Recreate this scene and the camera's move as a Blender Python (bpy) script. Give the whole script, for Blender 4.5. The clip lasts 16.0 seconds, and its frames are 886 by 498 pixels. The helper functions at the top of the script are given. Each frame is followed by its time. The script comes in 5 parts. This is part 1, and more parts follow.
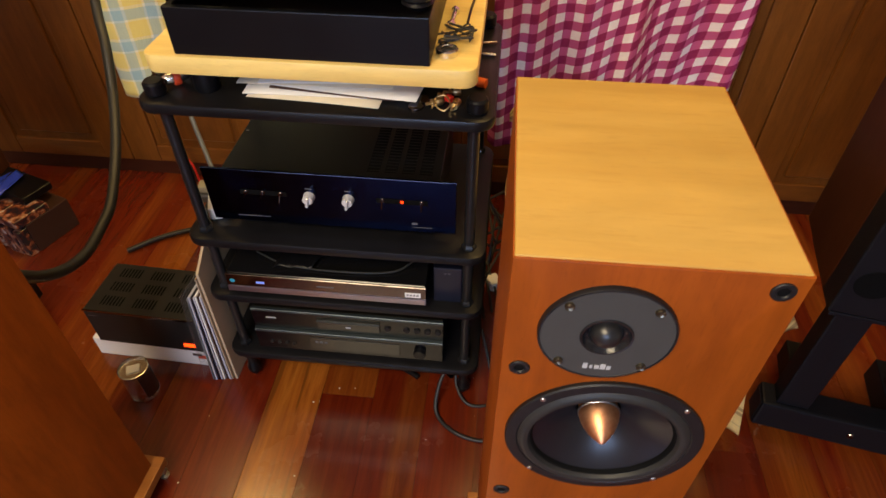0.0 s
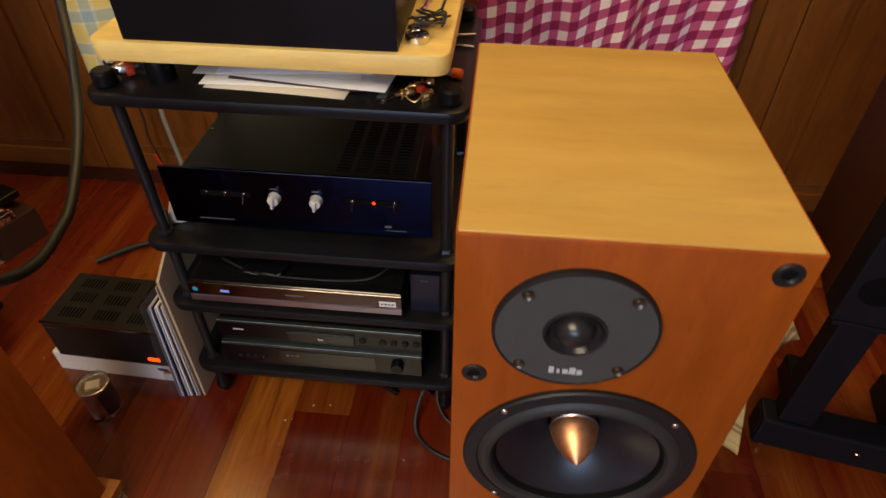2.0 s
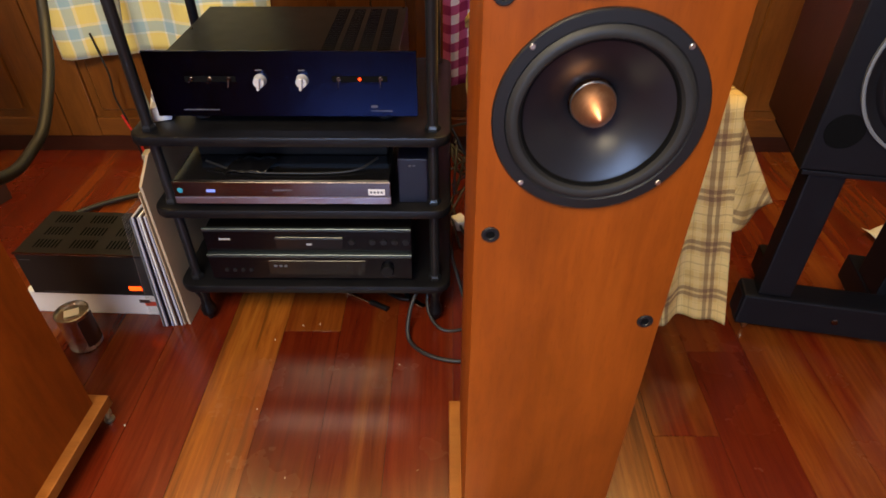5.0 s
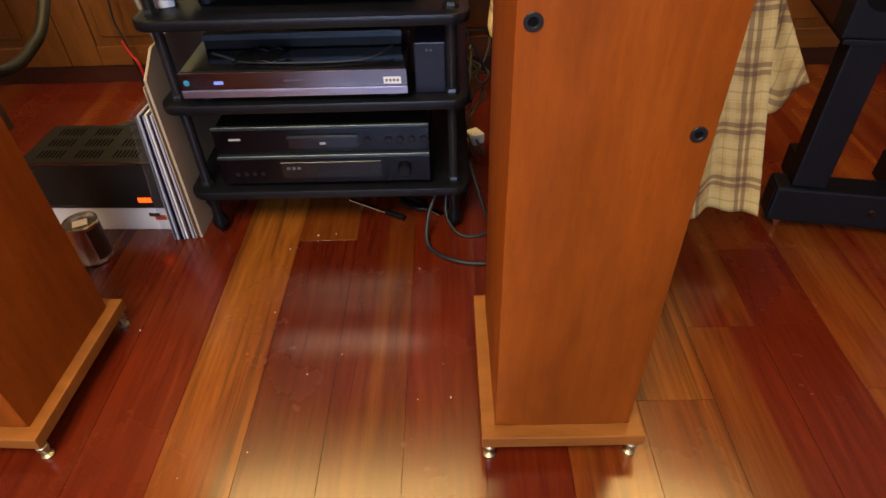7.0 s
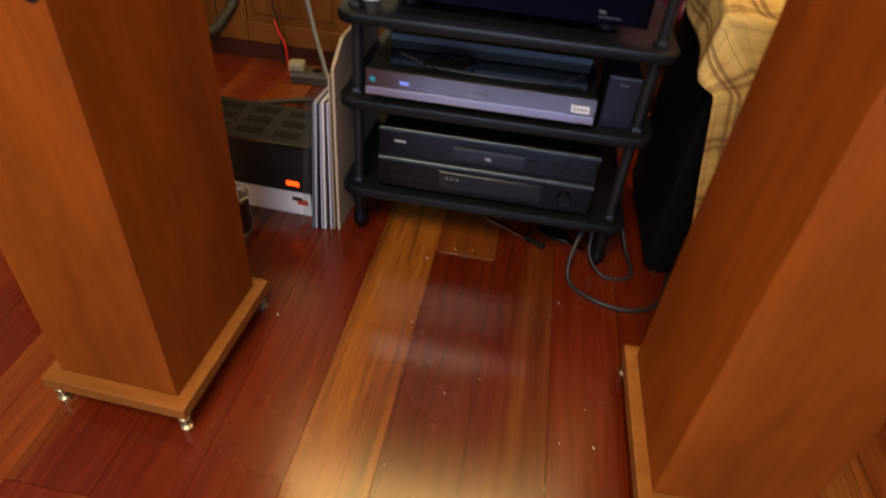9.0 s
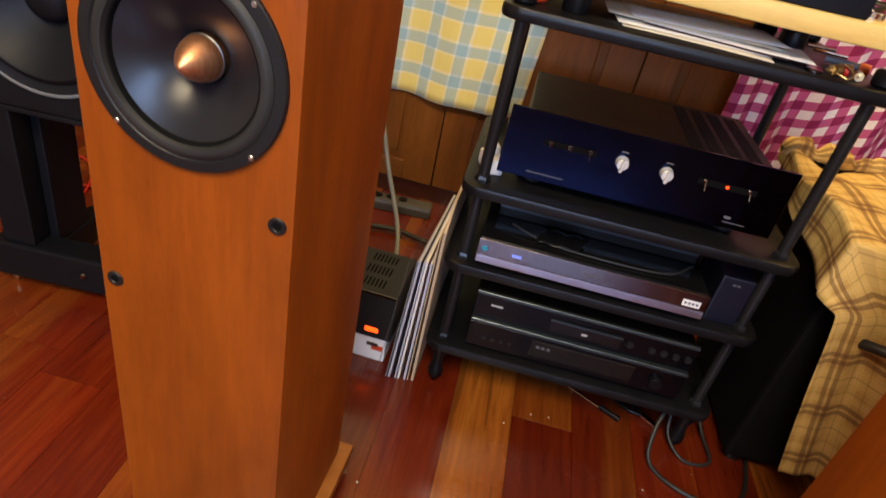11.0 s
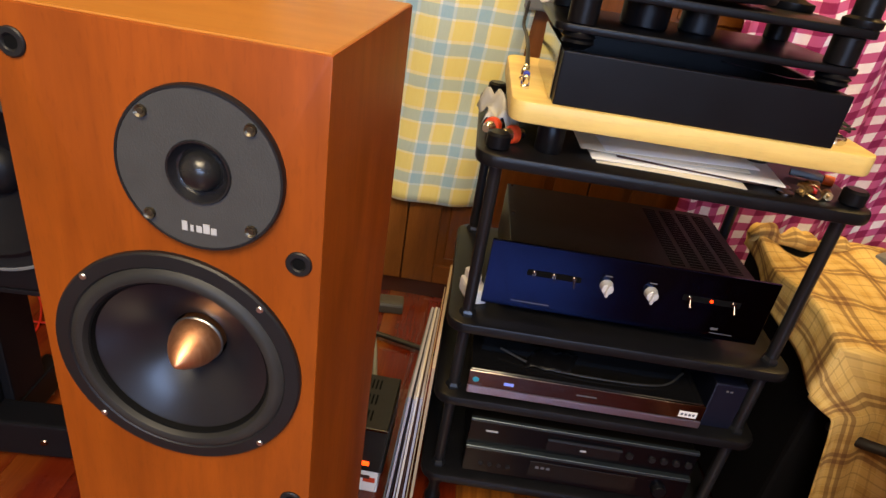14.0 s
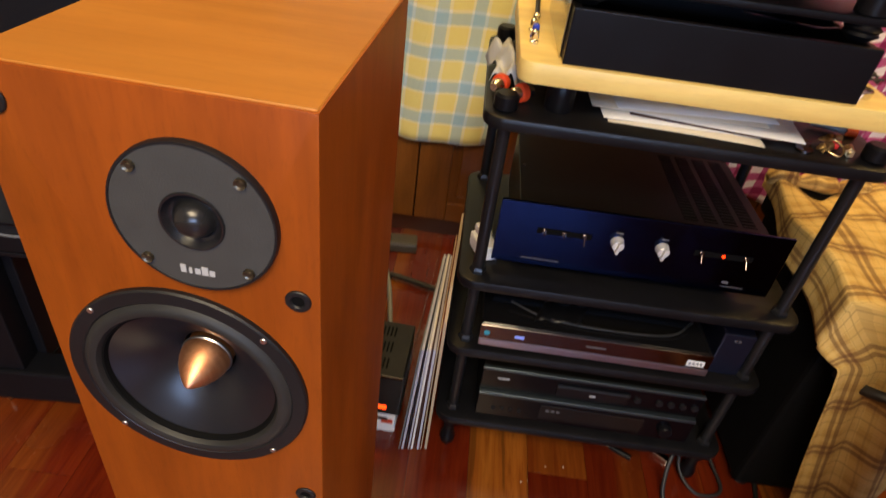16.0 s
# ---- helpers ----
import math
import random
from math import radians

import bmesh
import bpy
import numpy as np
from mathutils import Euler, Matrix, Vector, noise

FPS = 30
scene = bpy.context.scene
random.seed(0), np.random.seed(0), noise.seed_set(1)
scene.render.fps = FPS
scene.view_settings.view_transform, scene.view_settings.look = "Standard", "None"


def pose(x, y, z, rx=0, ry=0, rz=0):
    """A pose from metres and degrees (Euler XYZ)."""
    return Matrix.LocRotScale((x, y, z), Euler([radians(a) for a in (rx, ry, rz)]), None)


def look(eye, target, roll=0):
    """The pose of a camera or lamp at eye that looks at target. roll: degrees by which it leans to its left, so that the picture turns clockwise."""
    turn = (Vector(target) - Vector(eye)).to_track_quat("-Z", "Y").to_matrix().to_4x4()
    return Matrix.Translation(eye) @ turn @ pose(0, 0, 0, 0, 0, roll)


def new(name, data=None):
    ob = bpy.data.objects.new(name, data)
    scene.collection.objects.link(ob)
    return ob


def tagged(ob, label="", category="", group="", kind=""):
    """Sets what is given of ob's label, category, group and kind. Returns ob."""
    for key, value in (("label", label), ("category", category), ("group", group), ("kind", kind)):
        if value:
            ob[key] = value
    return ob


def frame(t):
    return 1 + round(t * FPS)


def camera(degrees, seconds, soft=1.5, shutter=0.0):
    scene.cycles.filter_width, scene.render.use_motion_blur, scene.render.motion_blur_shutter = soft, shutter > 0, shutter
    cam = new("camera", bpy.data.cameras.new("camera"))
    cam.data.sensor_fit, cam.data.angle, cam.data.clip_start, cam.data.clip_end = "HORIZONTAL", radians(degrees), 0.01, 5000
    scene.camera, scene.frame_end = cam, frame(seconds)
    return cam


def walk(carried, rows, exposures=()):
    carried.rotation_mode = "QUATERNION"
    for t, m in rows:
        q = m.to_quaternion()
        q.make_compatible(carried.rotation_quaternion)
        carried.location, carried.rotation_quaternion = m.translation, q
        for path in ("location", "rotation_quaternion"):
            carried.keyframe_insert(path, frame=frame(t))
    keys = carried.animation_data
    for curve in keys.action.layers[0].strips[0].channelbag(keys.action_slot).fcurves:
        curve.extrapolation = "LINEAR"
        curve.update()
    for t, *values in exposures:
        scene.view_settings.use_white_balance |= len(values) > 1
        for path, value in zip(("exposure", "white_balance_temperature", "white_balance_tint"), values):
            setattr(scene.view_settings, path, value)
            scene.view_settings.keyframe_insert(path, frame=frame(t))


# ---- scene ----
cam = camera(71.9, 16.0, shutter=0.5)
PATH = [
    (0, (0.1, 0.042, 1.33), (-0.045, 1.489, -0.043), 0.2),
    (0.5, (0.117, 0.078, 1.333), (-0.026, 1.515, -0.051), 0.4),
    (1, (0.12, 0.107, 1.322), (-0.051, 1.524, -0.079), -0.1),
    (1.5, (0.13, 0.112, 1.3), (-0.041, 1.569, -0.058), 0.2),
    (2, (0.136, 0.087, 1.256), (-0.005, 1.577, -0.072), 0.4),
    (2.5, (0.14, 0.053, 1.212), (0.081, 1.619, -0.03), 1.3),
    (3, (0.142, 0.015, 1.174), (0.122, 1.594, -0.054), 1.7),
    (3.5, (0.129, -0.024, 1.149), (0.113, 1.576, -0.05), 1.4),
    (3.7, (0.127, -0.041, 1.137), (0.129, 1.544, -0.083), 1.4),
    (5.8, (0.068, -0.164, 0.985), (0.047, 1.404, -0.255), -1.1),
    (6, (0.065, -0.173, 0.973), (0.052, 1.395, -0.269), -1.3),
    (6.5, (0.065, -0.174, 0.922), (0.071, 1.363, -0.358), -0.7),
    (7, (0.06, -0.183, 0.885), (0.025, 1.332, -0.42), -2.0),
    (7.5, (0.049, -0.18, 0.864), (0.021, 1.361, -0.412), -0.4),
    (8, (0.015, -0.175, 0.849), (0.007, 1.308, -0.493), 1.8),
    (8.5, (-0.052, -0.16, 0.857), (-0.173, 1.328, -0.474), 2.3),
    (9, (-0.166, -0.157, 0.878), (-0.327, 1.373, -0.4), 5.4),
    (9.5, (-0.246, -0.173, 0.899), (-0.416, 1.472, -0.227), 10.2),
    (9.7, (-0.277, -0.172, 0.912), (-0.465, 1.475, -0.208), 11.0),
    (11.8, (-0.503, -0.014, 1.037), (-0.546, 1.699, 0.008), 12.1),
    (12, (-0.508, -0.004, 1.063), (-0.554, 1.691, 0.001), 10.9),
    (12.5, (-0.518, 0.013, 1.088), (-0.584, 1.751, 0.1), 9.9),
    (13, (-0.531, 0.018, 1.09), (-0.556, 1.789, 0.162), 10.8),
    (13.5, (-0.536, 0.021, 1.092), (-0.549, 1.791, 0.161), 10.0),
    (14, (-0.538, 0.026, 1.099), (-0.535, 1.79, 0.158), 9.2),
    (14.5, (-0.545, 0.028, 1.104), (-0.542, 1.801, 0.178), 9.0),
    (15, (-0.547, 0.028, 1.101), (-0.54, 1.811, 0.197), 9.5),
    (15.5, (-0.544, 0.03, 1.113), (-0.541, 1.788, 0.158), 8.5),
    (16, (-0.537, 0.069, 1.165), (-0.547, 1.681, -0.018), 7.9),
]
walk(cam, [(t, look(eye, target, roll)) for t, eye, target, roll in PATH],
     [(0.0, -0.13), (0.6, -0.32), (1.5, -0.52), (2.2, -0.46), (3.0, -0.08), (3.5, 0.15), (7.0, 0.08), (8.5, -0.18), (9.0, -0.18), (9.5, 0.06), (13.0, 0.11), (14.5, -0.04), (16.0, -0.16)])

# ---- world and lights ----
world = bpy.data.worlds.new("world")
scene.world = world
world.use_nodes = True
wnt = world.node_tree
sky = wnt.nodes.new("ShaderNodeTexSky")
sky.sky_type = 'NISHITA'
sky.sun_disc = False
sky.sun_elevation = radians(35)
sky.sun_rotation = radians(200)
wnt.links.new(sky.outputs[0], wnt.nodes["Background"].inputs[0])
wnt.nodes["Background"].inputs[1].default_value = 0.1


def area_light(name, m, size_x, size_y, power, colour):
    d = bpy.data.lights.new(name, 'AREA')
    d.shape = 'RECTANGLE'
    d.size, d.size_y, d.energy, d.color = size_x, size_y, power, colour
    ob = new(name, d)
    ob.matrix_world = m
    return ob


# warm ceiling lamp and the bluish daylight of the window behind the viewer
area_light("ceiling_lamp_light", pose(-0.62, -1.00, 2.46), 1.10, 1.10, 99, (1.0, 0.80, 0.50))
# unseen source added overhead at the rear for the glare on the floor
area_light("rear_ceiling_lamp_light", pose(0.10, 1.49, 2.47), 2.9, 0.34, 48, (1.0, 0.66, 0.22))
area_light("window_light", look((-0.20, -2.62, 1.46), (-0.20, 0.0, 1.46)), 1.75, 0.44, 72, (0.40, 0.58, 1.0))


# ---- materials ----
class Nodes:
    """A short way to write node materials."""

    def __init__(self, name):
        self.mat = bpy.data.materials.new(name)
        self.mat.use_nodes = True
        self.nt = self.mat.node_tree
        self.bsdf = self.nt.nodes["Principled BSDF"]

    def node(self, kind, **props):
        n = self.nt.nodes.new(kind)
        for k, v in props.items():
            setattr(n, k, v)
        return n

    def link(self, a, b):
        self.nt.links.new(a, b)

    def put(self, sock, v):
        if isinstance(v, (int, float)):
            sock.default_value = v
        elif isinstance(v, tuple):
            sock.default_value = v if len(v) == 4 or sock.type == 'VECTOR' else (*v, 1)
        else:
            self.link(v, sock)

    def math(self, op, a, b=0.0, c=0.0):
        n = self.node("ShaderNodeMath", operation=op)
        for s, v in zip(n.inputs, (a, b, c)):
            self.put(s, v)
        return n.outputs[0]

    def mix(self, f, a, b, blend='MIX'):
        n = self.node("ShaderNodeMix", data_type='RGBA', blend_type=blend)
        self.put(n.inputs["Factor"], f)
        self.put(n.inputs[6], a)
        self.put(n.inputs[7], b)
        return n.outputs[2]

    def coords(self, scale=(1, 1, 1), source="Object", add=None):
        tc = self.node("ShaderNodeTexCoord")
        mp = self.node("ShaderNodeMapping")
        mp.inputs["Scale"].default_value = scale
        self.link(tc.outputs[source], mp.inputs[0])
        if add is not None:
            self.link(add, mp.inputs["Location"])
        return mp.outputs[0]

    def noise(self, vec, scale, detail=4, rough=0.55, distort=0.0):
        n = self.node("ShaderNodeTexNoise")
        self.link(vec, n.inputs["Vector"])
        n.inputs["Scale"].default_value = scale
        n.inputs["Detail"].default_value = detail
        n.inputs["Roughness"].default_value = rough
        n.inputs["Distortion"].default_value = distort
        return n.outputs["Fac"]

    def ramp(self, f, *stops):
        n = self.node("ShaderNodeValToRGB")
        els = n.color_ramp.elements
        while len(els) < len(stops):
            els.new(0.5)
        for e, (p, c) in zip(els, stops):
            e.position, e.color = p, (*c, 1)
        self.link(f, n.inputs[0])
        return n.outputs[0]

    def done(self, colour, rough=0.5, metal=0.0, bump=None, strength=0.1, dist=0.001, coat=0.0, coat_rough=0.1, spec=0.5):
        self.put(self.bsdf.inputs["Base Color"], colour)
        self.put(self.bsdf.inputs["Roughness"], rough)
        self.put(self.bsdf.inputs["Metallic"], metal)
        self.bsdf.inputs["Specular IOR Level"].default_value = spec
        self.bsdf.inputs["Coat Weight"].default_value = coat
        self.bsdf.inputs["Coat Roughness"].default_value = coat_rough
        if bump is not None:
            b = self.node("ShaderNodeBump")
            b.inputs["Strength"].default_value = strength
            b.inputs["Distance"].default_value = dist
            self.link(bump, b.inputs["Height"])
            self.link(b.outputs[0], self.bsdf.inputs["Normal"])
        return self.mat


def wood(name, dark, mid, light, along='Z', rough=0.4, fine=1.0, deep=0.68, coat=0.0, per_object=False, streak=1.0, spec=0.4, coat_rough=0.12, figure=1.0):
    """Wood with long grain along one axis; deep scales its tones."""
    dark, mid, light = (tuple(v * deep for v in c) for c in (dark, mid, light))
    g = Nodes(name)
    sc = {'X': (1.2, 14, 14), 'Y': (14, 1.2, 14), 'Z': (14, 14, 1.2)}[along]
    add = None
    if per_object:
        oi = g.node("ShaderNodeObjectInfo")
        cx = g.node("ShaderNodeCombineXYZ")
        for i, k in enumerate((37.0, 53.0, 71.0)):
            g.link(g.math('MULTIPLY', oi.outputs["Random"], k), cx.inputs[i])
        add = cx.outputs[0]
    v = g.coords(sc, add=add)
    broad = g.noise(v, 0.55, 3, 0.5, 0.8)
    grain = g.noise(v, 5.5 * fine, 6, 0.65, 0.3)
    pores = g.noise(v, 26 * fine, 3, 0.6)
    f = g.math('ADD', g.math('MULTIPLY', broad, 0.55 * streak), g.math('MULTIPLY', grain, 0.45))
    c = g.ramp(f, (0.28, dark), (0.5, mid), (0.72, light))
    c = g.mix(g.math('MULTIPLY', g.math('LESS_THAN', pores, 0.38), 0.25), c, dark)
    if per_object:
        hsv = g.node("ShaderNodeHueSaturation")
        g.link(c, hsv.inputs["Color"])
        g.link(g.math('ADD', g.math('MULTIPLY', oi.outputs["Random"], 0.45), 0.78), hsv.inputs["Value"])
        c = hsv.outputs[0]
    # figure: soft blotches and short dark flecks in the veneer
    fig = g.noise(g.coords({'X': (5, 16, 16), 'Y': (16, 5, 16), 'Z': (16, 16, 5)}[along], add=add), 1.1, 4, 0.6, 0.6)
    fleck = g.noise(g.coords({'X': (60, 420, 420), 'Y': (420, 60, 420), 'Z': (420, 420, 60)}[along], add=add), 1.0, 2, 0.5)
    val = g.node("ShaderNodeHueSaturation")
    g.link(c, val.inputs["Color"])
    amount = g.math('ADD', 1.0, g.math('MULTIPLY', g.math('SUBTRACT', fig, 0.5), 0.75 * figure))
    g.link(g.math('SUBTRACT', amount, g.math('MULTIPLY', g.math('GREATER_THAN', fleck, 0.62), 0.07 * figure)), val.inputs["Value"])
    c = val.outputs[0]
    smudge = g.noise(g.coords((3, 3, 3)), 2.0, 5)
    r = g.math('ADD', rough - 0.08, g.math('MULTIPLY', smudge, 0.16))
    return g.done(c, r, 0, grain, 0.12, 0.0006, coat, coat_rough, spec)


def plain(name, colour, rough=0.5, metal=0.0, var=0.25, scale=30, bump=0.08, coat=0.0, spec=0.5, dust=0.0):
    """Paint, plastic or metal with stains, fine grain and, if asked, dust."""
    g = Nodes(name)
    v = g.coords()
    a = g.noise(v, scale, 5, 0.6)
    b = g.noise(v, scale * 0.12, 3)
    lo = tuple(max(0, c * (1 - var)) for c in colour)
    hi = tuple(min(1, c * (1 + var)) for c in colour)
    c = g.mix(g.math('ADD', g.math('MULTIPLY', a, 0.5), g.math('MULTIPLY', b, 0.5)), lo, hi)
    if dust:
        c = g.mix(g.math('MULTIPLY', g.math('SUBTRACT', b, 0.35), dust), c, (0.35, 0.3, 0.24))
    r = g.math('ADD', max(0.02, rough - 0.06), g.math('MULTIPLY', b, 0.14))
    return g.done(c, r, metal, a, bump, 0.0005, coat, 0.1, spec)


def glow(name, colour, strength):
    g = Nodes(name)
    g.bsdf.inputs["Emission Color"].default_value = (*colour, 1)
    g.bsdf.inputs["Emission Strength"].default_value = strength
    return g.done(colour, 0.4)


def band(g, x, lo, hi):
    """1 where the repeating value x lies between lo and hi."""
    return g.math('MULTIPLY', g.math('GREATER_THAN', x, lo), g.math('LESS_THAN', x, hi))


def cloth_nodes(name):
    g = Nodes(name)
    tc = g.node("ShaderNodeTexCoord")
    sep = g.node("ShaderNodeSeparateXYZ")
    wob = g.noise(tc.outputs["UV"], 12, 2)
    g.link(tc.outputs["UV"], sep.inputs[0])
    off = g.math('MULTIPLY', g.math('SUBTRACT', wob, 0.5), 0.006)
    return g, tc, g.math('ADD', sep.outputs[0], off), g.math('ADD', sep.outputs[1], off)


def weave(g, tc):
    w = g.node("ShaderNodeTexWave", wave_type='BANDS', bands_direction='X')
    w.inputs["Scale"].default_value = 260
    g.link(tc.outputs["UV"], w.inputs[0])
    # soft creases, larger than the threads
    mp = g.node("ShaderNodeMapping")
    mp.inputs["Scale"].default_value = (30, 9, 1)
    g.link(tc.outputs["UV"], mp.inputs[0])
    crease = g.noise(mp.outputs[0], 1.0, 4, 0.55, 0.8)
    return g.math('ADD', g.math('MULTIPLY', w.outputs["Fac"], 0.03), crease)


def gingham(name, deep, mid, pale, square):
    g, tc, u, v = cloth_nodes(name)
    a = g.math('LESS_THAN', g.math('FRACT', g.math('DIVIDE', u, 2 * square)), 0.5)
    b = g.math('LESS_THAN', g.math('FRACT', g.math('DIVIDE', v, 2 * square)), 0.5)
    s = g.math('MULTIPLY', g.math('ADD', a, b), 0.5)
    c = g.ramp(s, (0.2, pale), (0.5, mid), (0.8, deep))
    c.node.color_ramp.interpolation = 'LINEAR'
    n = g.noise(tc.outputs["UV"], 90, 3)
    c = g.mix(g.math('MULTIPLY', n, 0.25), c, mid)
    return g.done(c, 0.85, 0, weave(g, tc), 0.55, 0.008, spec=0.2)


def tartan(name, base, wide, thin, period, lines, square_bands):
    """A woven plaid: a ground colour, wide soft bands and thin lines in both directions."""
    g, tc, u, v = cloth_nodes(name)
    fu = g.math('FRACT', g.math('DIVIDE', u, period))
    fv = g.math('FRACT', g.math('DIVIDE', v, period))
    c = base
    for lo, hi, colour, power in square_bands:
        for f in (fu, fv):
            c = g.mix(g.math('MULTIPLY', band(g, f, lo, hi), power), c, colour)
    for lo, hi, power in lines:
        for f in (fu, fv):
            c = g.mix(g.math('MULTIPLY', band(g, f, lo, hi), power), c, thin)
    n = g.noise(tc.outputs["UV"], 60, 4)
    c = g.mix(g.math('MULTIPLY', n, 0.18), c, wide)
    return g.done(c, 0.88, 0, weave(g, tc), 0.55, 0.008, spec=0.15)


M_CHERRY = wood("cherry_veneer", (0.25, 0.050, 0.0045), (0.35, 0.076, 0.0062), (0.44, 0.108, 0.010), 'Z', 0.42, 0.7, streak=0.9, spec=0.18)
# left top: the cherry veneer, lightened by light from above put into its colour
M_LIT_TOP = wood("cherry_veneer_lit", (0.43, 0.155, 0.024), (0.55, 0.22, 0.038), (0.63, 0.28, 0.055), 'X', 0.34, 0.7, streak=0.9, spec=0.35, figure=0.5)
# right top: paler veneer tone with overhead light and sheen put into it
M_SHEEN_TOP = wood("cherry_veneer_sheen", (0.49, 0.265, 0.058), (0.60, 0.37, 0.090), (0.68, 0.44, 0.125), 'X', 0.34, 0.5, streak=1.15, spec=0.35, figure=0.55)
M_PLINTH = wood("cherry_plinth", (0.27, 0.085, 0.014), (0.38, 0.13, 0.024), (0.46, 0.18, 0.038), 'X', 0.38, 0.7, streak=0.9, spec=0.3)
M_CABINET = wood("cabinet_wood", (0.14, 0.042, 0.0065), (0.255, 0.084, 0.012), (0.36, 0.128, 0.022), 'Z', 0.33, 0.8, streak=1.0)
M_CABINET_H = wood("cabinet_wood_rail", (0.15, 0.046, 0.007), (0.27, 0.090, 0.014), (0.37, 0.138, 0.025), 'X', 0.33, 0.8)
M_BASEBOARD = wood("baseboard_wood", (0.05, 0.012, 0.006), (0.08, 0.02, 0.009), (0.11, 0.03, 0.012), 'X', 0.35)
M_PINE = wood("pine_board", (0.70, 0.46, 0.13), (0.82, 0.62, 0.205), (0.88, 0.72, 0.31), 'X', 0.42, 0.6, streak=0.8, deep=0.98, figure=0.7)
M_DARKSIDE = wood("walnut_side", (0.028, 0.008, 0.003), (0.048, 0.014, 0.005), (0.07, 0.022, 0.008), 'Z', 0.42, spec=0.2)


def plank_mat(name, bias, value, zebra=0.0):
    """Varnished hardwood: red heart and golden streaks that run along the board in wavering bands."""
    g = Nodes(name)
    oi = g.node("ShaderNodeObjectInfo")
    cx = g.node("ShaderNodeCombineXYZ")
    for i, k in enumerate((37.0, 53.0, 71.0)):
        g.link(g.math('MULTIPLY', oi.outputs["Random"], k), cx.inputs[i])
    v = g.coords((14, 1.1, 14), add=cx.outputs[0])
    tone = g.noise(v, 0.30, 3, 0.5, 1.4)
    grain = g.noise(v, 3.2, 5, 0.6, 0.9)
    pores = g.noise(v, 24, 3, 0.6)
    fibre = g.noise(g.coords((120, 3.0, 120), add=cx.outputs[0]), 1.0, 4, 0.65, 0.4)
    red = g.ramp(grain, (0.25, (0.088, 0.0068, 0.0018)), (0.5, (0.128, 0.0135, 0.0030)), (0.75, (0.165, 0.022, 0.0045)))
    gold = g.ramp(grain, (0.25, (0.175, 0.042, 0.0055)), (0.5, (0.255, 0.076, 0.0095)), (0.75, (0.32, 0.106, 0.0145)))
    f = g.math('ADD', g.math('MULTIPLY', g.math('SUBTRACT', tone, 0.5), 3.4), bias)
    clamp = g.node("ShaderNodeClamp")
    g.link(f, clamp.inputs[0])
    c = g.mix(clamp.outputs[0], red, gold)
    if zebra:
        dark = g.noise(g.coords((34, 1.3, 34), add=cx.outputs[0]), 1.0, 4, 0.6, 1.2)
        ramp = g.ramp(dark, (0.50, (0, 0, 0)), (0.62, (1, 1, 1)))
        c = g.mix(g.math('MULTIPLY', ramp, zebra), c, (0.045, 0.014, 0.004))
    c = g.mix(g.math('MULTIPLY', g.math('LESS_THAN', pores, 0.38), 0.16), c, (0.05, 0.008, 0.003))
    hsv = g.node("ShaderNodeHueSaturation")
    g.link(c, hsv.inputs["Color"])
    body = g.math('ADD', g.math('MULTIPLY', oi.outputs["Random"], 0.35), value)
    g.link(g.math('MULTIPLY', body, g.math('ADD', 0.68, g.math('MULTIPLY', fibre, 0.64))), hsv.inputs["Value"])
    smear = g.noise(g.coords((2, 2, 2)), 2.5, 5)
    r = g.math('ADD', 0.18, g.math('MULTIPLY', smear, 0.16))
    return g.done(hsv.outputs[0], r, 0, grain, 0.05, 0.0003, 0.7, 0.17, 0.35)


PLANKS = [plank_mat("plank_red", -0.05, 0.66), plank_mat("plank_brown", 0.24, 0.70), plank_mat("plank_golden", 0.72, 0.84, 0.55), plank_mat("plank_dark_red", -0.28, 0.62)]
M_JOINT = plain("floor_joint", (0.03, 0.012, 0.006), 0.7)
M_WALL = plain("wall_paint", (0.38, 0.32, 0.24), 0.8, var=0.08, scale=20)
M_CEIL = plain("ceiling_paint", (0.8, 0.77, 0.7), 0.85, var=0.05, scale=20)
M_BLACK = plain("black_powder_coat", (0.005, 0.005, 0.006), 0.36, var=0.35, scale=220, bump=0.15, dust=0.015, spec=0.26)
M_POST = plain("black_tube", (0.009, 0.0095, 0.0105), 0.3, var=0.3, scale=80, dust=0.02, spec=0.4)
# black panel; the window's blue reflection is put into this metal tint
M_PANEL = plain("panel_window_tint", (0.010, 0.015, 0.044), 0.17, metal=1.0, var=0.2, scale=300, bump=0.01)
M_CASE = plain("black_case", (0.0045, 0.004, 0.004), 0.40, var=0.3, scale=150, bump=0.1, dust=0.012, spec=0.22)
M_AMPCASE = plain("ribbed_case", (0.016, 0.015, 0.014), 0.42, var=0.3, scale=150, bump=0.1, dust=0.02, spec=0.25)
M_CDFRONT = plain("dark_gloss_front", (0.002, 0.002, 0.003), 0.16, var=0.25, scale=200, bump=0.01, spec=0.28)
M_GLOSSBLACK = plain("gloss_black", (0.006, 0.006, 0.007), 0.12, var=0.2, scale=60, bump=0.02)
M_SATIN = plain("satin_black", (0.004, 0.004, 0.005), 0.34, var=0.3, scale=120, bump=0.05, spec=0.22)
M_STAND = plain("black_grained_paint", (0.004, 0.0044, 0.0065), 0.48, var=0.3, scale=160, bump=0.25, dust=0.004, spec=0.24)
M_FELT = plain("dull_black_covering", (0.0025, 0.0025, 0.003), 0.75, var=0.3, scale=120, bump=0.2, spec=0.12)
M_SLOT = plain("slot_black", (0.002, 0.002, 0.002), 0.8, spec=0.1)
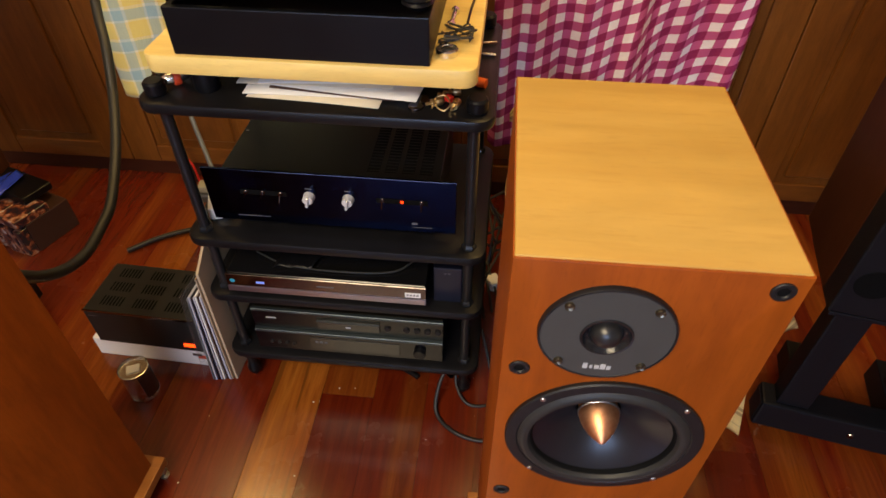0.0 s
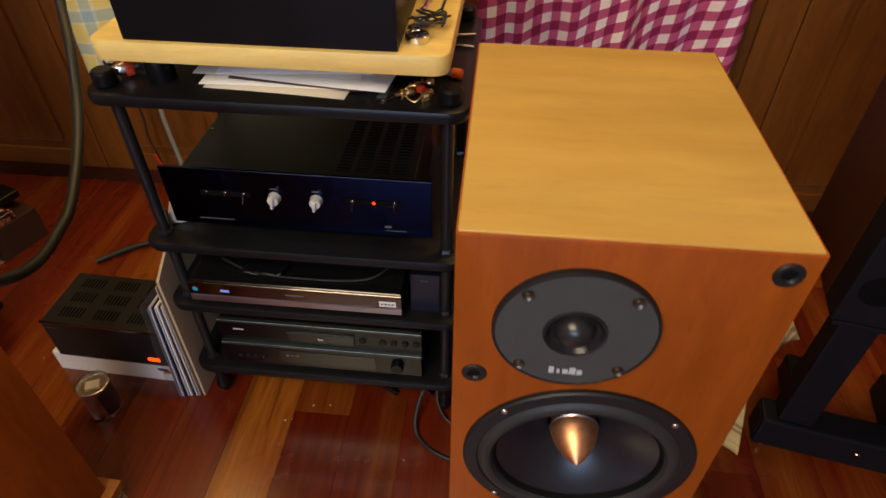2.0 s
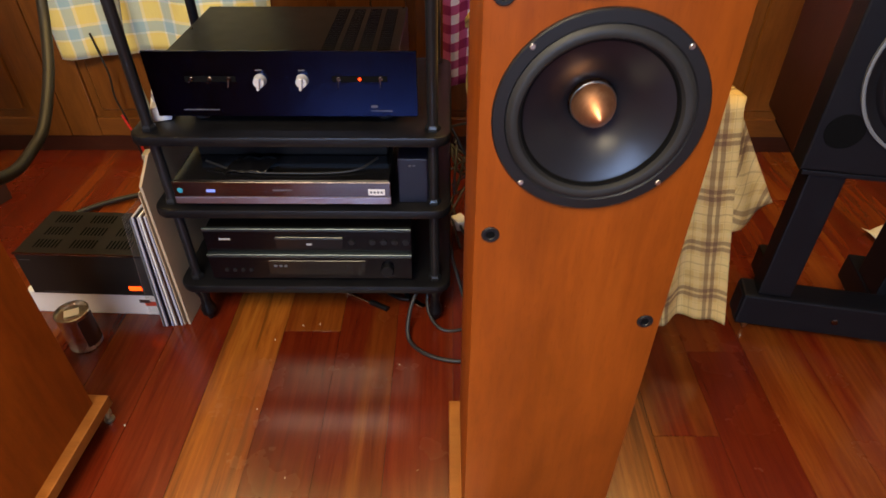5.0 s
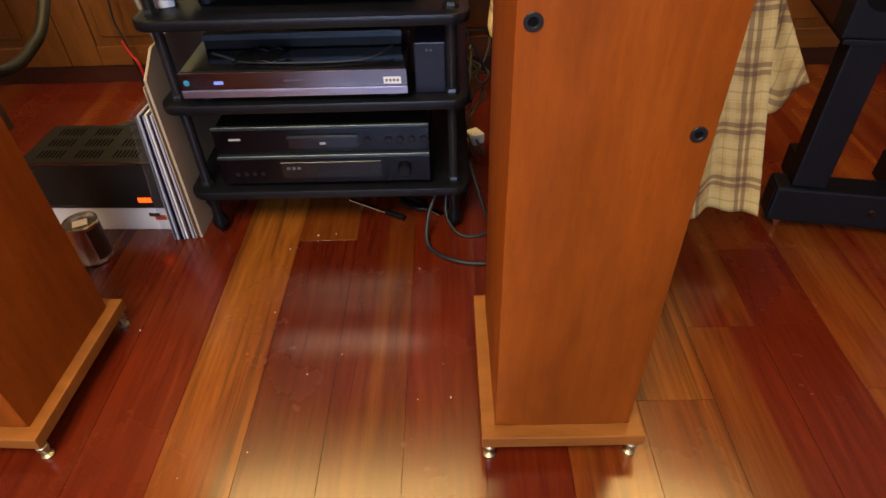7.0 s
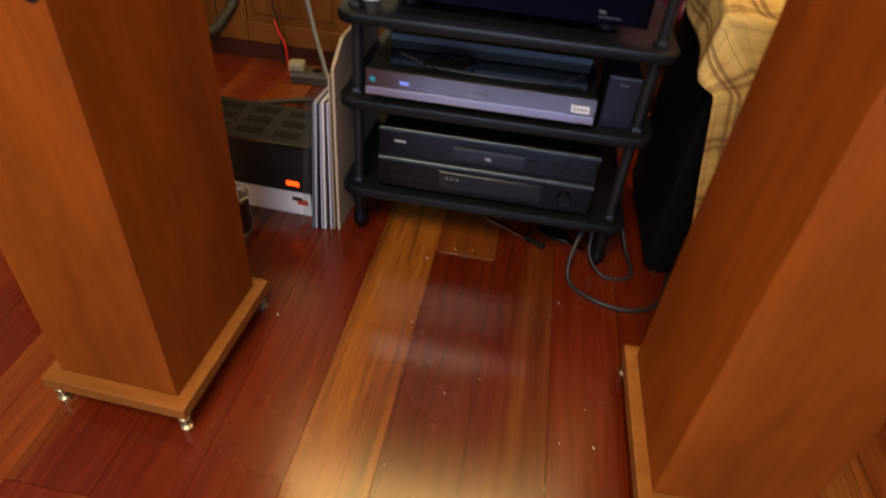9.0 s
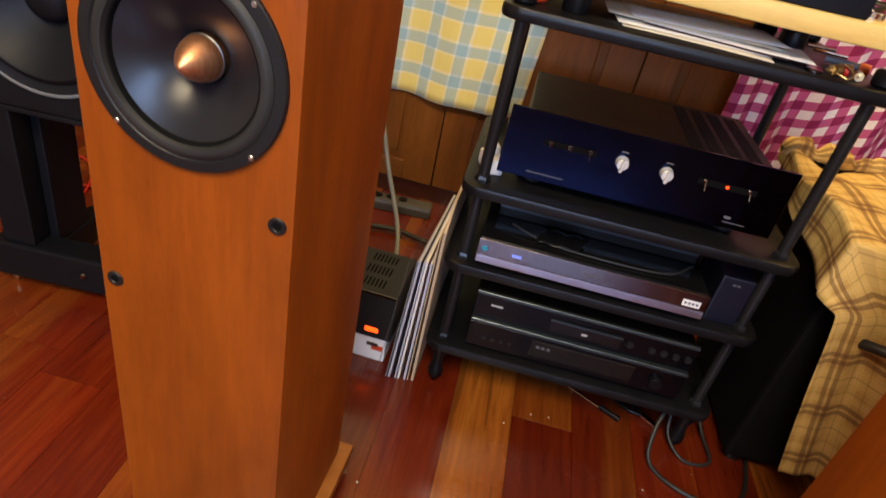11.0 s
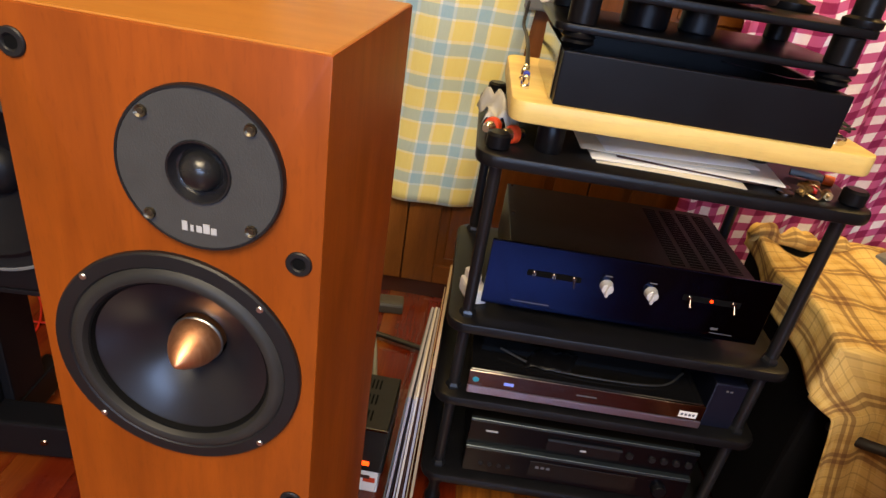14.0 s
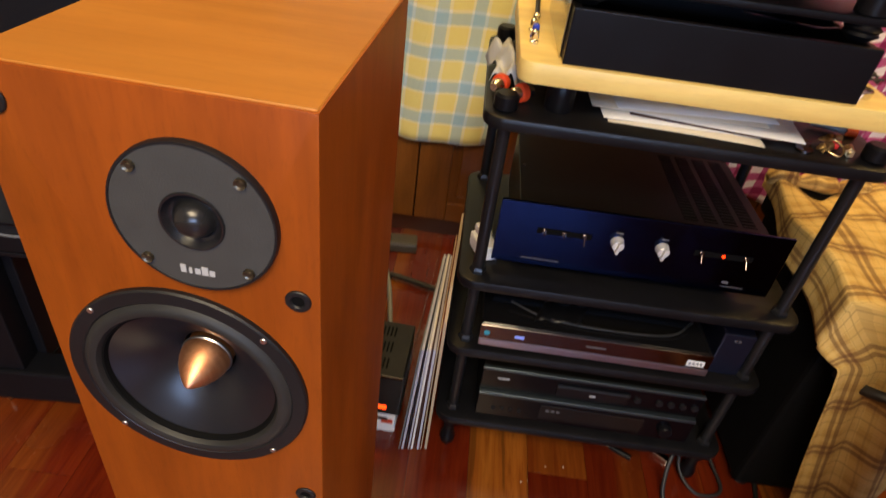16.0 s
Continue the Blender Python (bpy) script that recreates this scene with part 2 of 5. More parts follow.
M_SILVER = plain("brushed_silver", (0.62, 0.61, 0.62), 0.32, 1.0, 0.08, 200, 0.05)
M_EDGE = plain("satin_silver_edge", (0.42, 0.40, 0.45), 0.34, 1.0, 0.06, 200, 0.03)
M_KNOB = plain("satin_aluminium_knob", (0.68, 0.67, 0.65), 0.38, 0.35, 0.06, 200, 0.03)
M_STRIP = plain("dark_metal_strip", (0.16, 0.132, 0.13), 0.16, 1.0, 0.12, 200, 0.03)
M_GREYSTRIP = plain("grey_metal_strip", (0.065, 0.085, 0.10), 0.34, 0.8, 0.15, 200, 0.03)
M_CHROME = plain("chrome", (0.78, 0.77, 0.75), 0.12, 1.0, 0.05, 60, 0.02)
M_BRONZE = plain("dark_bronze", (0.12, 0.10, 0.07), 0.38, 0.9, 0.2, 60, 0.03)
M_SPIKE = plain("tarnished_brass", (0.40, 0.34, 0.24), 0.42, 1.0, 0.25, 60, 0.05)
M_MIRROR = plain("polished_steel_plate", (0.50, 0.50, 0.45), 0.10, 1.0, 0.06, 60, 0.01)
M_BRASS = plain("brass", (0.60, 0.46, 0.24), 0.34, 1.0, 0.15, 60, 0.03)
M_PLATE = plain("tweeter_plate", (0.038, 0.038, 0.036), 0.55, var=0.3, scale=700, bump=0.4)
M_RUBBER = plain("rubber", (0.007, 0.007, 0.008), 0.46, var=0.25, scale=90, spec=0.35)
M_SURROUND = plain("dusty_rubber_surround", (0.014, 0.014, 0.0135), 0.52, var=0.25, scale=90, dust=0.05, spec=0.35)
M_CONE = plain("cone", (0.009, 0.009, 0.012), 0.31, var=0.25, scale=90, bump=0.1, spec=0.4)
M_HORN = plain("semi_gloss_horn", (0.010, 0.010, 0.012), 0.22, var=0.2, scale=90, bump=0.02)
M_DOME = plain("silk_dome", (0.012, 0.012, 0.013), 0.26, var=0.2, scale=200)
M_WHITE = plain("white_plastic", (0.78, 0.76, 0.72), 0.5, var=0.06)
M_FOAM = plain("white_foam", (0.88, 0.86, 0.82), 0.85, var=0.07, scale=160, bump=0.4)
M_PAPER = plain("paper", (0.76, 0.73, 0.66), 0.8, var=0.06, scale=12)
M_PAPER2 = plain("cream_paper", (0.66, 0.57, 0.40), 0.8, var=0.08, scale=12)
M_DUSTY = plain("dusty_clear_plastic", (0.34, 0.31, 0.22), 0.3, var=0.4, scale=60, bump=0.2)
M_STRIPBODY = plain("dusty_grey_plastic", (0.055, 0.052, 0.048), 0.45, var=0.35, scale=50, dust=0.2)
M_LILAC = plain("lilac_white_sleeve", (0.46, 0.45, 0.50), 0.6, var=0.08, scale=14)
M_CARD = plain("cardboard", (0.46, 0.34, 0.21), 0.85, var=0.15, scale=25, bump=0.15)
M_NAVY = plain("navy_plastic", (0.004, 0.005, 0.013), 0.35, var=0.2)
M_ORANGE = plain("orange_plastic", (0.85, 0.13, 0.01), 0.4, var=0.1)
M_RED = plain("red_plastic", (0.55, 0.02, 0.01), 0.45, var=0.15)
M_VERMILION = plain("orange_red_plastic", (0.62, 0.055, 0.012), 0.42, var=0.12)
M_POUCH = plain("grey_white_plastic", (0.40, 0.40, 0.38), 0.35, var=0.2, scale=40, bump=0.3)
M_BLUE = plain("blue_film", (0.02, 0.05, 0.5), 0.35, var=0.2)
M_CABLE = plain("black_cable", (0.013, 0.0125, 0.0125), 0.5, var=0.2)
M_GREYCABLE = plain("grey_cable", (0.15, 0.16, 0.165), 0.5, var=0.12)
M_TIN = plain("tin", (0.72, 0.70, 0.66), 0.25, 1.0, 0.12, 40, 0.06)
M_LABELDARK = plain("dark_label", (0.05, 0.022, 0.016), 0.45, var=0.3)
M_MARK = plain("pale_marking", (0.38, 0.38, 0.38), 0.5, var=0.05)
M_DIMMARK = plain("dim_marking", (0.09, 0.09, 0.10), 0.5, var=0.05)
M_DISPLAY = plain("display_glass", (0.007, 0.0065, 0.006), 0.15, var=0.2)
M_LED = glow("red_led", (1.0, 0.03, 0.002), 5.0)
M_LEDHOT = glow("orange_led", (1.0, 0.06, 0.004), 3.2)
M_LEDBLUE = glow("blue_display", (0.25, 0.35, 1.0), 0.10)
M_LEDTEAL = glow("teal_led", (0.02, 0.25, 0.35), 0.04)
M_GINGHAM = gingham("magenta_gingham", (0.23, 0.010, 0.072), (0.52, 0.105, 0.25), (0.92, 0.89, 0.89), 0.0250)
M_TOWEL = tartan("yellow_blue_check", (0.90, 0.89, 0.78), (0.86, 0.80, 0.50), (0.93, 0.93, 0.86), 0.093, [(0.0, 0.05, 0.12), (0.61, 0.66, 0.12)],
                 [(0.08, 0.59, (0.92, 0.74, 0.10), 0.56), (0.66, 0.98, (0.16, 0.46, 0.64), 0.50)])
M_PLAID = tartan("brown_plaid", (0.55, 0.36, 0.110), (0.51, 0.325, 0.092), (0.090, 0.036, 0.026), 0.118,
                 [(0.28, 0.36, 0.60), (0.41, 0.49, 0.60), (0.745, 0.775, 0.30), (0.03, 0.055, 0.22), (0.60, 0.62, 0.16), (0.89, 0.91, 0.16)],
                 [(0.24, 0.53, (0.38, 0.23, 0.11), 0.28), (0.58, 0.93, (0.76, 0.55, 0.21), 0.5), (0.10, 0.20, (0.72, 0.53, 0.22), 0.4)])


def print_mat():
    """Printed picture covers: dark ground with patches of warm colour."""
    g = Nodes("printed_cover")
    oi = g.node("ShaderNodeObjectInfo")
    cx = g.node("ShaderNodeCombineXYZ")
    for i, k in enumerate((11.0, 23.0, 31.0)):
        g.link(g.math('MULTIPLY', oi.outputs["Random"], k), cx.inputs[i])
    v = g.coords((1, 1, 1), add=cx.outputs[0])
    n = g.noise(v, 38, 4, 0.6, 0.5)
    c = g.ramp(n, (0.42, (0.012, 0.012, 0.02)), (0.50, (0.10, 0.02, 0.015)), (0.56, (0.42, 0.14, 0.05)), (0.63, (0.55, 0.42, 0.34)))
    return g.done(c, 0.3, 0, n, 0.02, 0.0003)


M_PRINT = print_mat()


def clear_mat():
    """Clear plastic film: mostly see-through, with a gloss."""
    g = Nodes("clear_plastic")
    g.bsdf.inputs["Alpha"].default_value = 0.16
    n = g.noise(g.coords(), 20, 3)
    c = g.mix(n, (0.30, 0.29, 0.28), (0.50, 0.48, 0.46))
    return g.done(c, 0.15, 0, n, 0.05, 0.0005)


M_CLEAR = clear_mat()


def copper_mat():
    g = Nodes("turned_copper")
    v = g.coords((60, 60, 1))
    n = g.noise(v, 3.0, 3)
    c = g.ramp(n, (0.3, (0.74, 0.32, 0.15)), (0.7, (0.90, 0.47, 0.25)))
    return g.done(c, 0.44, 1.0, n, 0.05, 0.0003)


M_COPPER = copper_mat()


# ---- mesh helpers ----
def part(name, bm, material, parent=None, label="", smooth=False):
    """Links a bmesh as one mesh object, under a thing or a part if given."""
    bmesh.ops.recalc_face_normals(bm, faces=bm.faces)
    me = bpy.data.meshes.new(name)
    bm.to_mesh(me)
    bm.free()
    me.materials.append(material)
    if smooth:
        me.shade_smooth()
        me.set_sharp_from_angle(angle=radians(38))
    ob = new(name, me)
    if parent is not None:
        ob.parent = parent
    if label:
        ob["label"] = label
    return ob


def thing(name, label, category, m=None, group="", kind=""):
    ob = new(name)
    ob.empty_display_size = 0.05
    if m is not None:
        ob.matrix_world = m
    return tagged(ob, label, category, group, kind)


def box(x0, x1, y0, y1, z0, z1, bevel=0.0, seg=2, into=None):
    b = into or bmesh.new()
    m = Matrix.Translation(((x0 + x1) / 2, (y0 + y1) / 2, (z0 + z1) / 2)) @ Matrix.Diagonal((x1 - x0, y1 - y0, z1 - z0, 1))
    r = bmesh.ops.create_cube(b, size=1, matrix=m)
    if bevel:
        vs = set(r["verts"])
        es = [e for e in b.edges if e.verts[0] in vs and e.verts[1] in vs]
        bmesh.ops.bevel(b, geom=es, offset=bevel, segments=seg, affect='EDGES', profile=0.6)
    return b


def lathe(profile, m=None, n=40, into=None):
    """A turned body: (radius, height) pairs about z, set by the matrix m."""
    b = into or bmesh.new()
    m = m or Matrix.Identity(4)
    rings = []
    for r, h in profile:
        if r < 1e-6:
            rings.append([b.verts.new(m @ Vector((0, 0, h)))])
        else:
            rings.append([b.verts.new(m @ Vector((r * math.cos(2 * math.pi * i / n), r * math.sin(2 * math.pi * i / n), h))) for i in range(n)])
    for p, q in zip(rings, rings[1:]):
        for i in range(n):
            j = (i + 1) % n
            if len(p) == 1 and len(q) > 1:
                b.faces.new((p[0], q[i], q[j]))
            elif len(q) == 1 and len(p) > 1:
                b.faces.new((p[i], p[j], q[0]))
            elif len(p) > 1:
                b.faces.new((p[i], p[j], q[j], q[i]))
    return b


def cyl(x, y, z0, z1, r, n=24, bevel=0.0, into=None):
    e = min(bevel, r * 0.5)
    prof = [(0, 0), (r - e, 0), (r, e), (r, z1 - z0 - e), (r - e, z1 - z0), (0, z1 - z0)] if e else [(0, 0), (r, 0), (r, z1 - z0), (0, z1 - z0)]
    return lathe(prof, Matrix.Translation((x, y, z0)), n, into)


def slab(x0, x1, y0, y1, z0, z1, r, edge=0.004, n=8):
    """A board with round corners in plan and rounded edges."""
    b = bmesh.new()
    pts = []
    for cx, cy, a0 in ((x1 - r, y1 - r, 0), (x0 + r, y1 - r, 90), (x0 + r, y0 + r, 180), (x1 - r, y0 + r, 270)):
        for i in range(n + 1):
            a = radians(a0 + 90 * i / n)
            pts.append((cx, cy, math.cos(a), math.sin(a)))
    rings = []
    steps = [(r - edge, z0), (r - edge * 0.3, z0 + edge * 0.3), (r, z0 + edge), (r, z1 - edge), (r - edge * 0.3, z1 - edge * 0.3), (r - edge, z1)]
    for rad, z in steps:
        rings.append([b.verts.new((cx + rad * ca, cy + rad * sa, z)) for cx, cy, ca, sa in pts])
    k = len(pts)
    for p, q in zip(rings, rings[1:]):
        for i in range(k):
            b.faces.new((p[i], p[(i + 1) % k], q[(i + 1) % k], q[i]))
    b.faces.new(rings[0][::-1])
    b.faces.new(rings[-1])
    return b


def spline(points, per=10):
    """A smooth line through the points (Catmull-Rom)."""
    ps = [Vector(p) for p in points]
    ps = [2 * ps[0] - ps[1]] + ps + [2 * ps[-1] - ps[-2]]
    out = []
    for a, p, q, d in zip(ps, ps[1:], ps[2:], ps[3:]):
        for i in range(per):
            t = i / per
            out.append(0.5 * (2 * p + (q - a) * t + (2 * a - 5 * p + 4 * q - d) * t * t + (3 * p - a - 3 * q + d) * t ** 3))
    return out + [ps[-2]]


def tube(points, r, n=10, per=10, into=None):
    b = into or bmesh.new()
    ps = spline(points, per)
    side = None
    rings = []
    for i, p in enumerate(ps):
        d = (ps[min(i + 1, len(ps) - 1)] - ps[max(i - 1, 0)]).normalized()
        ref = side if side is not None else (Vector((0, 0, 1)) if abs(d.z) < 0.9 else Vector((1, 0, 0)))
        u = (ref - d * ref.dot(d)).normalized()
        side = u
        w = d.cross(u)
        rings.append([b.verts.new(p + r * (math.cos(2 * math.pi * k / n) * u + math.sin(2 * math.pi * k / n) * w)) for k in range(n)])
    for p, q in zip(rings, rings[1:]):
        for k in range(n):
            b.faces.new((p[k], p[(k + 1) % n], q[(k + 1) % n], q[k]))
    b.faces.new(rings[0][::-1])
    b.faces.new(rings[-1])
    return b


def cloth(name, nu, nv, place, uv, material, thick=0.0025):
    """A cloth of nu by nv cells: place(a, b) and uv(a, b) for a, b from 0 to 1."""
    me = bpy.data.meshes.new(name)
    vs = [tuple(place(i / nu, j / nv)) for j in range(nv + 1) for i in range(nu + 1)]
    fs = [(j * (nu + 1) + i, j * (nu + 1) + i + 1, (j + 1) * (nu + 1) + i + 1, (j + 1) * (nu + 1) + i) for j in range(nv) for i in range(nu)]
    me.from_pydata(vs, [], fs)
    layer = me.uv_layers.new(name="UVMap")
    for loop in me.loops:
        j, i = divmod(loop.vertex_index, nu + 1)
        layer.data[loop.index].uv = uv(i / nu, j / nv)
    me.materials.append(material)
    me.shade_smooth()
    ob = new(name, me)
    s = ob.modifiers.new("thickness", 'SOLIDIFY')
    s.thickness = thick
    return ob


def facing(x, y, z):
    """A matrix that turns a lathe's axis towards the viewer's side of the room (-y)."""
    return Matrix.Translation((x, y, z)) @ Matrix.Rotation(radians(90), 4, 'X')


def bored_cabinet(h, d, z0, z1, cx, cz, r, depth, e=0.0016):
    """A speaker cabinet whose front has a round bore for the driver."""
    b = bmesh.new()
    corners = [(h, z1), (-h, z1), (-h, z0), (h, z0)]
    angles = sorted([2 * math.pi * i / 64 for i in range(64)] + [math.atan2(z - cz, x - cx) % (2 * math.pi) for x, z in corners])

    def on_edge(a, inset):
        ca, sa = math.cos(a), math.sin(a)
        ts = []
        if abs(ca) > 1e-9:
            ts.append(((h - inset if ca > 0 else -h + inset) - cx) / ca)
        if abs(sa) > 1e-9:
            ts.append(((z1 - inset if sa > 0 else z0 + inset) - cz) / sa)
        t = min(ts)
        return cx + t * ca, cz + t * sa

    def ring(f, y):
        return [b.verts.new((p[0], y, p[1])) for p in (f(a) for a in angles)]

    def circle(a):
        return cx + r * math.cos(a), cz + r * math.sin(a)

    rings = [ring(circle, depth), ring(circle, 0.0), ring(lambda a: on_edge(a, e), 0.0), ring(lambda a: on_edge(a, e * 0.3), e * 0.3), ring(lambda a: on_edge(a, 0), e), ring(lambda a: on_edge(a, 0), d)]
    n = len(angles)
    for p, q in zip(rings, rings[1:]):
        for i in range(n):
            b.faces.new((p[i], p[(i + 1) % n], q[(i + 1) % n], q[i]))
    b.faces.new(rings[0])
    b.faces.new(rings[-1])
    return b


# ---- the room ----
WALL_Y = 1.73
X0, X1, Y0, ZC = -2.6, 2.6, -2.6, 2.55
floor = part("floor", box(X0, X1, Y0, WALL_Y + 0.1, -0.08, -0.006), M_JOINT)
tagged(floor, "glossy floor of dark red and golden hardwood planks", "floor", kind="structure")
tagged(part("wall_north", box(X0, X1, WALL_Y + 0.1, WALL_Y + 0.2, -0.08, ZC), M_WALL), "plain painted wall behind the wooden cabinets", "wall", kind="structure")
tagged(part("wall_west", box(X0 - 0.1, X0, Y0, WALL_Y + 0.2, -0.08, ZC), M_WALL), "plain painted side wall of the room", "wall", kind="structure")
tagged(part("wall_east", box(X1, X1 + 0.1, Y0, WALL_Y + 0.2, -0.08, ZC), M_WALL), "plain painted side wall of the room", "wall", kind="structure")
wb = box(X0, X1, Y0 - 0.1, Y0, -0.08, 1.12)
box(X0, X1, Y0 - 0.1, Y0, 1.78, ZC, into=wb)
box(X0, -1.1, Y0 - 0.1, Y0, 1.12, 1.78, into=wb)
box(0.7, X1, Y0 - 0.1, Y0, 1.12, 1.78, into=wb)
tagged(part("wall_south", wb, M_WALL), "plain painted wall with a window opening", "wall", kind="structure")
tagged(part("ceiling", box(X0, X1, Y0, WALL_Y + 0.2, ZC, ZC + 0.1), M_CEIL), "plain white painted ceiling", "ceiling", kind="structure")

# built-in cabinets along the north wall: one unit for every two doors
DOOR_W, FIRST = 0.521, -1.18 - 3 * 0.521
tagged(part("baseboard", box(X0, X1, WALL_Y + 0.012, WALL_Y + 0.05, -0.006, 0.055, 0.003), M_BASEBOARD), "dark red wooden skirting under the cabinets", "baseboard", kind="structure")


def cabinet_door(x0, x1, z0, z1, handle_x, handle_z, parent):
    d = part("door", box(x0, x0 + 0.10, WALL_Y, WALL_Y + 0.022, z0, z1, 0.003), M_CABINET, parent)
    part("stile", box(x1 - 0.10, x1, WALL_Y, WALL_Y + 0.022, z0, z1, 0.003), M_CABINET, d)
    part("bottom_rail", box(x0 + 0.1005, x1 - 0.1005, WALL_Y + 0.001, WALL_Y + 0.022, z0, z0 + 0.065, 0.003), M_CABINET_H, d)
    part("top_rail", box(x0 + 0.1005, x1 - 0.1005, WALL_Y + 0.001, WALL_Y + 0.022, z1 - 0.09, z1, 0.003), M_CABINET_H, d)
    p = box(x0 + 0.098, x1 - 0.098, WALL_Y + 0.012, WALL_Y + 0.021, z0 + 0.06, z1 - 0.085)
    b = box(x0 + 0.125, x1 - 0.125, WALL_Y + 0.005, WALL_Y + 0.014, z0 + 0.09, z1 - 0.115, 0.006, 1, into=p)
    part("panel", b, M_CABINET, d)
    h = lathe([(0, 0), (0.007, 0), (0.006, 0.004), (0.004, 0.012), (0.009, 0.02), (0.008, 0.026), (0, 0.028)], facing(handle_x, WALL_Y, handle_z), 16)
    tube([(handle_x, WALL_Y - 0.018, handle_z), (handle_x, WALL_Y - 0.02, handle_z - 0.02), (handle_x, WALL_Y - 0.014, handle_z - 0.06), (handle_x, WALL_Y - 0.016, handle_z - 0.075)], 0.004, 8, 5, into=h)
    part("handle", h, M_BRASS, d, "aged brass drop handle", True)


for k in range(0, 10, 2):
    xa = FIRST + (k - 1) * DOOR_W
    if xa > X1:
        break
    unit = thing("built_in_cabinet", "brown wooden built-in cabinet with framed panel doors", "cabinet", group="cabinets along the wall")
    part("carcass", box(max(xa, X0), min(xa + 2 * DOOR_W, X1), WALL_Y + 0.024, WALL_Y + 0.098, 0.056, 2.2), M_DARKSIDE, unit)
    for i in (0, 1):
        a = xa + i * DOOR_W
        cabinet_door(a + 0.002, a + DOOR_W - 0.002, 0.06, 1.05, a + (DOOR_W - 0.03 if i == 0 else 0.03), 0.70, unit)
        cabinet_door(a + 0.002, a + DOOR_W - 0.002, 1.056, 2.19, a + (DOOR_W - 0.03 if i == 0 else 0.03), 1.25, unit)


# ---- floor-standing loudspeakers ----
def loudspeaker(cx, y0, top, side, turn, drop, top_mat, w, dx, label):
    """side: -1 where the drivers sit off centre to the left, 1 to the right."""
    d, zb = 0.263, 0.0635
    t = thing("loudspeaker", label, "speaker", pose(cx, y0, 0, 0, 0, turn), "pair of floor speakers")
    h = w / 2
    part("top_panel", box(-h + 0.0012, h - 0.0012, 0.002, d - 0.001, top - 0.002, top + 0.0004, 0.0008, 1), top_mat, t, "cherry veneer top with light put into its colour")
    tx, tz = side * 0.0235 + dx, top - 0.0735 - drop
    wx, wz = dx, top - 0.226 - drop
    part("cabinet", bored_cabinet(h, d, zb, top - 0.0006, wx, wz, 0.0845, 0.07), M_CHERRY, t, "", True)
    # tweeter
    tw = part("tweeter", lathe([(0.052, -0.002), (0.052, 0.0035), (0.0512, 0.0045), (0.0205, 0.0045), (0.0195, 0.003), (0.0195, 0), (0, 0)], facing(tx, 0, tz), 64), M_PLATE, t, "round dark grey tweeter plate", True)
    part("rim", lathe([(0.0528, -0.001), (0.0528, 0.0038), (0.0522, 0.0050), (0.0508, 0.0050), (0.0505, 0.0044)], facing(tx, 0, tz), 64), M_RUBBER, tw, "black rubber rim", True)
    part("horn", lathe([(0.0206, 0.0045), (0.0200, 0.0060), (0.0188, 0.0058), (0.0168, 0.0022), (0.0150, 0.0006), (0.0136, 0.0002)], facing(tx, 0, tz), 48), M_HORN, tw, "", True)
    part("dome", lathe([(0.0142, 0.0004), (0.0134, 0.0022), (0.0126, 0.0012), (0.0120, 0.0038), (0.0098, 0.0080), (0.0060, 0.0108), (0.0, 0.0119)], facing(tx, 0, tz), 40), M_DOME, tw, "soft black dome", True)
    for i in range(4):
        a = radians(45 + 90 * i)
        part("screw", lathe([(0, 0.0062), (0.0018, 0.0062), (0.002, 0.0058), (0.0036, 0.0068), (0.0038, 0.0058), (0.0038, 0.0035)], facing(tx + 0.0462 * math.cos(a), 0, tz + 0.0462 * math.sin(a)), 14), M_BRONZE, tw, "dark bronze screw", True)
    bar = bmesh.new()
    for i, (bw, bh) in enumerate(((0.0035, 0.0065), (0.002, 0.0045), (0.0036, 0.0045), (0.0042, 0.0065), (0.0035, 0.0045))):
        xx = tx - 0.0105 + i * 0.0047
        box(xx - bw / 2, xx + bw / 2, -0.0050, -0.0046, tz - 0.0405, tz - 0.0405 + bh, into=bar)
    part("badge", bar, M_MARK, tw, "pale maker's mark")
    # woofer
    f = facing(wx, 0, wz)
    wf = part("woofer", lathe([(0.0905, -0.002), (0.0905, 0.0032), (0.0892, 0.0046), (0.0800, 0.0048), (0.0785, 0.0035)], f, 72), M_RUBBER, t, "black bass driver with copper bullet", True)
    part("surround", lathe([(0.0787, 0.0036), (0.0760, 0.0062), (0.0725, 0.0074), (0.0690, 0.0062), (0.0668, 0.0026), (0.066, -0.001)], f, 72), M_SURROUND, wf, "rubber roll surround", True)
    part("gasket", lathe([(0.0668, 0.0028), (0.0655, 0.0022), (0.0648, 0.0002), (0.0640, -0.0012)], f, 72), M_SLOT, wf, "dark glue ring", True)
    part("cone", lathe([(0.0662, -0.001), (0.060, -0.0040), (0.050, -0.0088), (0.040, -0.0152), (0.030, -0.0230), (0.0215, -0.031), (0.0215, -0.055)], f, 72), M_CONE, wf, "dark grey cone", True)
    part("phase_plug", lathe([(0.0186, -0.05), (0.0190, -0.028), (0.0194, -0.026), (0.0192, -0.0225), (0.0182, -0.0178), (0.0158, -0.0118), (0.0122, -0.0055), (0.0078, 0.0004), (0.0036, 0.0050), (0.0012, 0.0069), (0.0, 0.0073)], f, 56), M_COPPER, wf, "polished copper bullet", True)
    part("plug_ring", lathe([(0.0196, -0.0285), (0.0203, -0.0275), (0.0203, -0.0262), (0.0195, -0.0252)], f, 56), M_SILVER, wf, "thin silver ring", True)
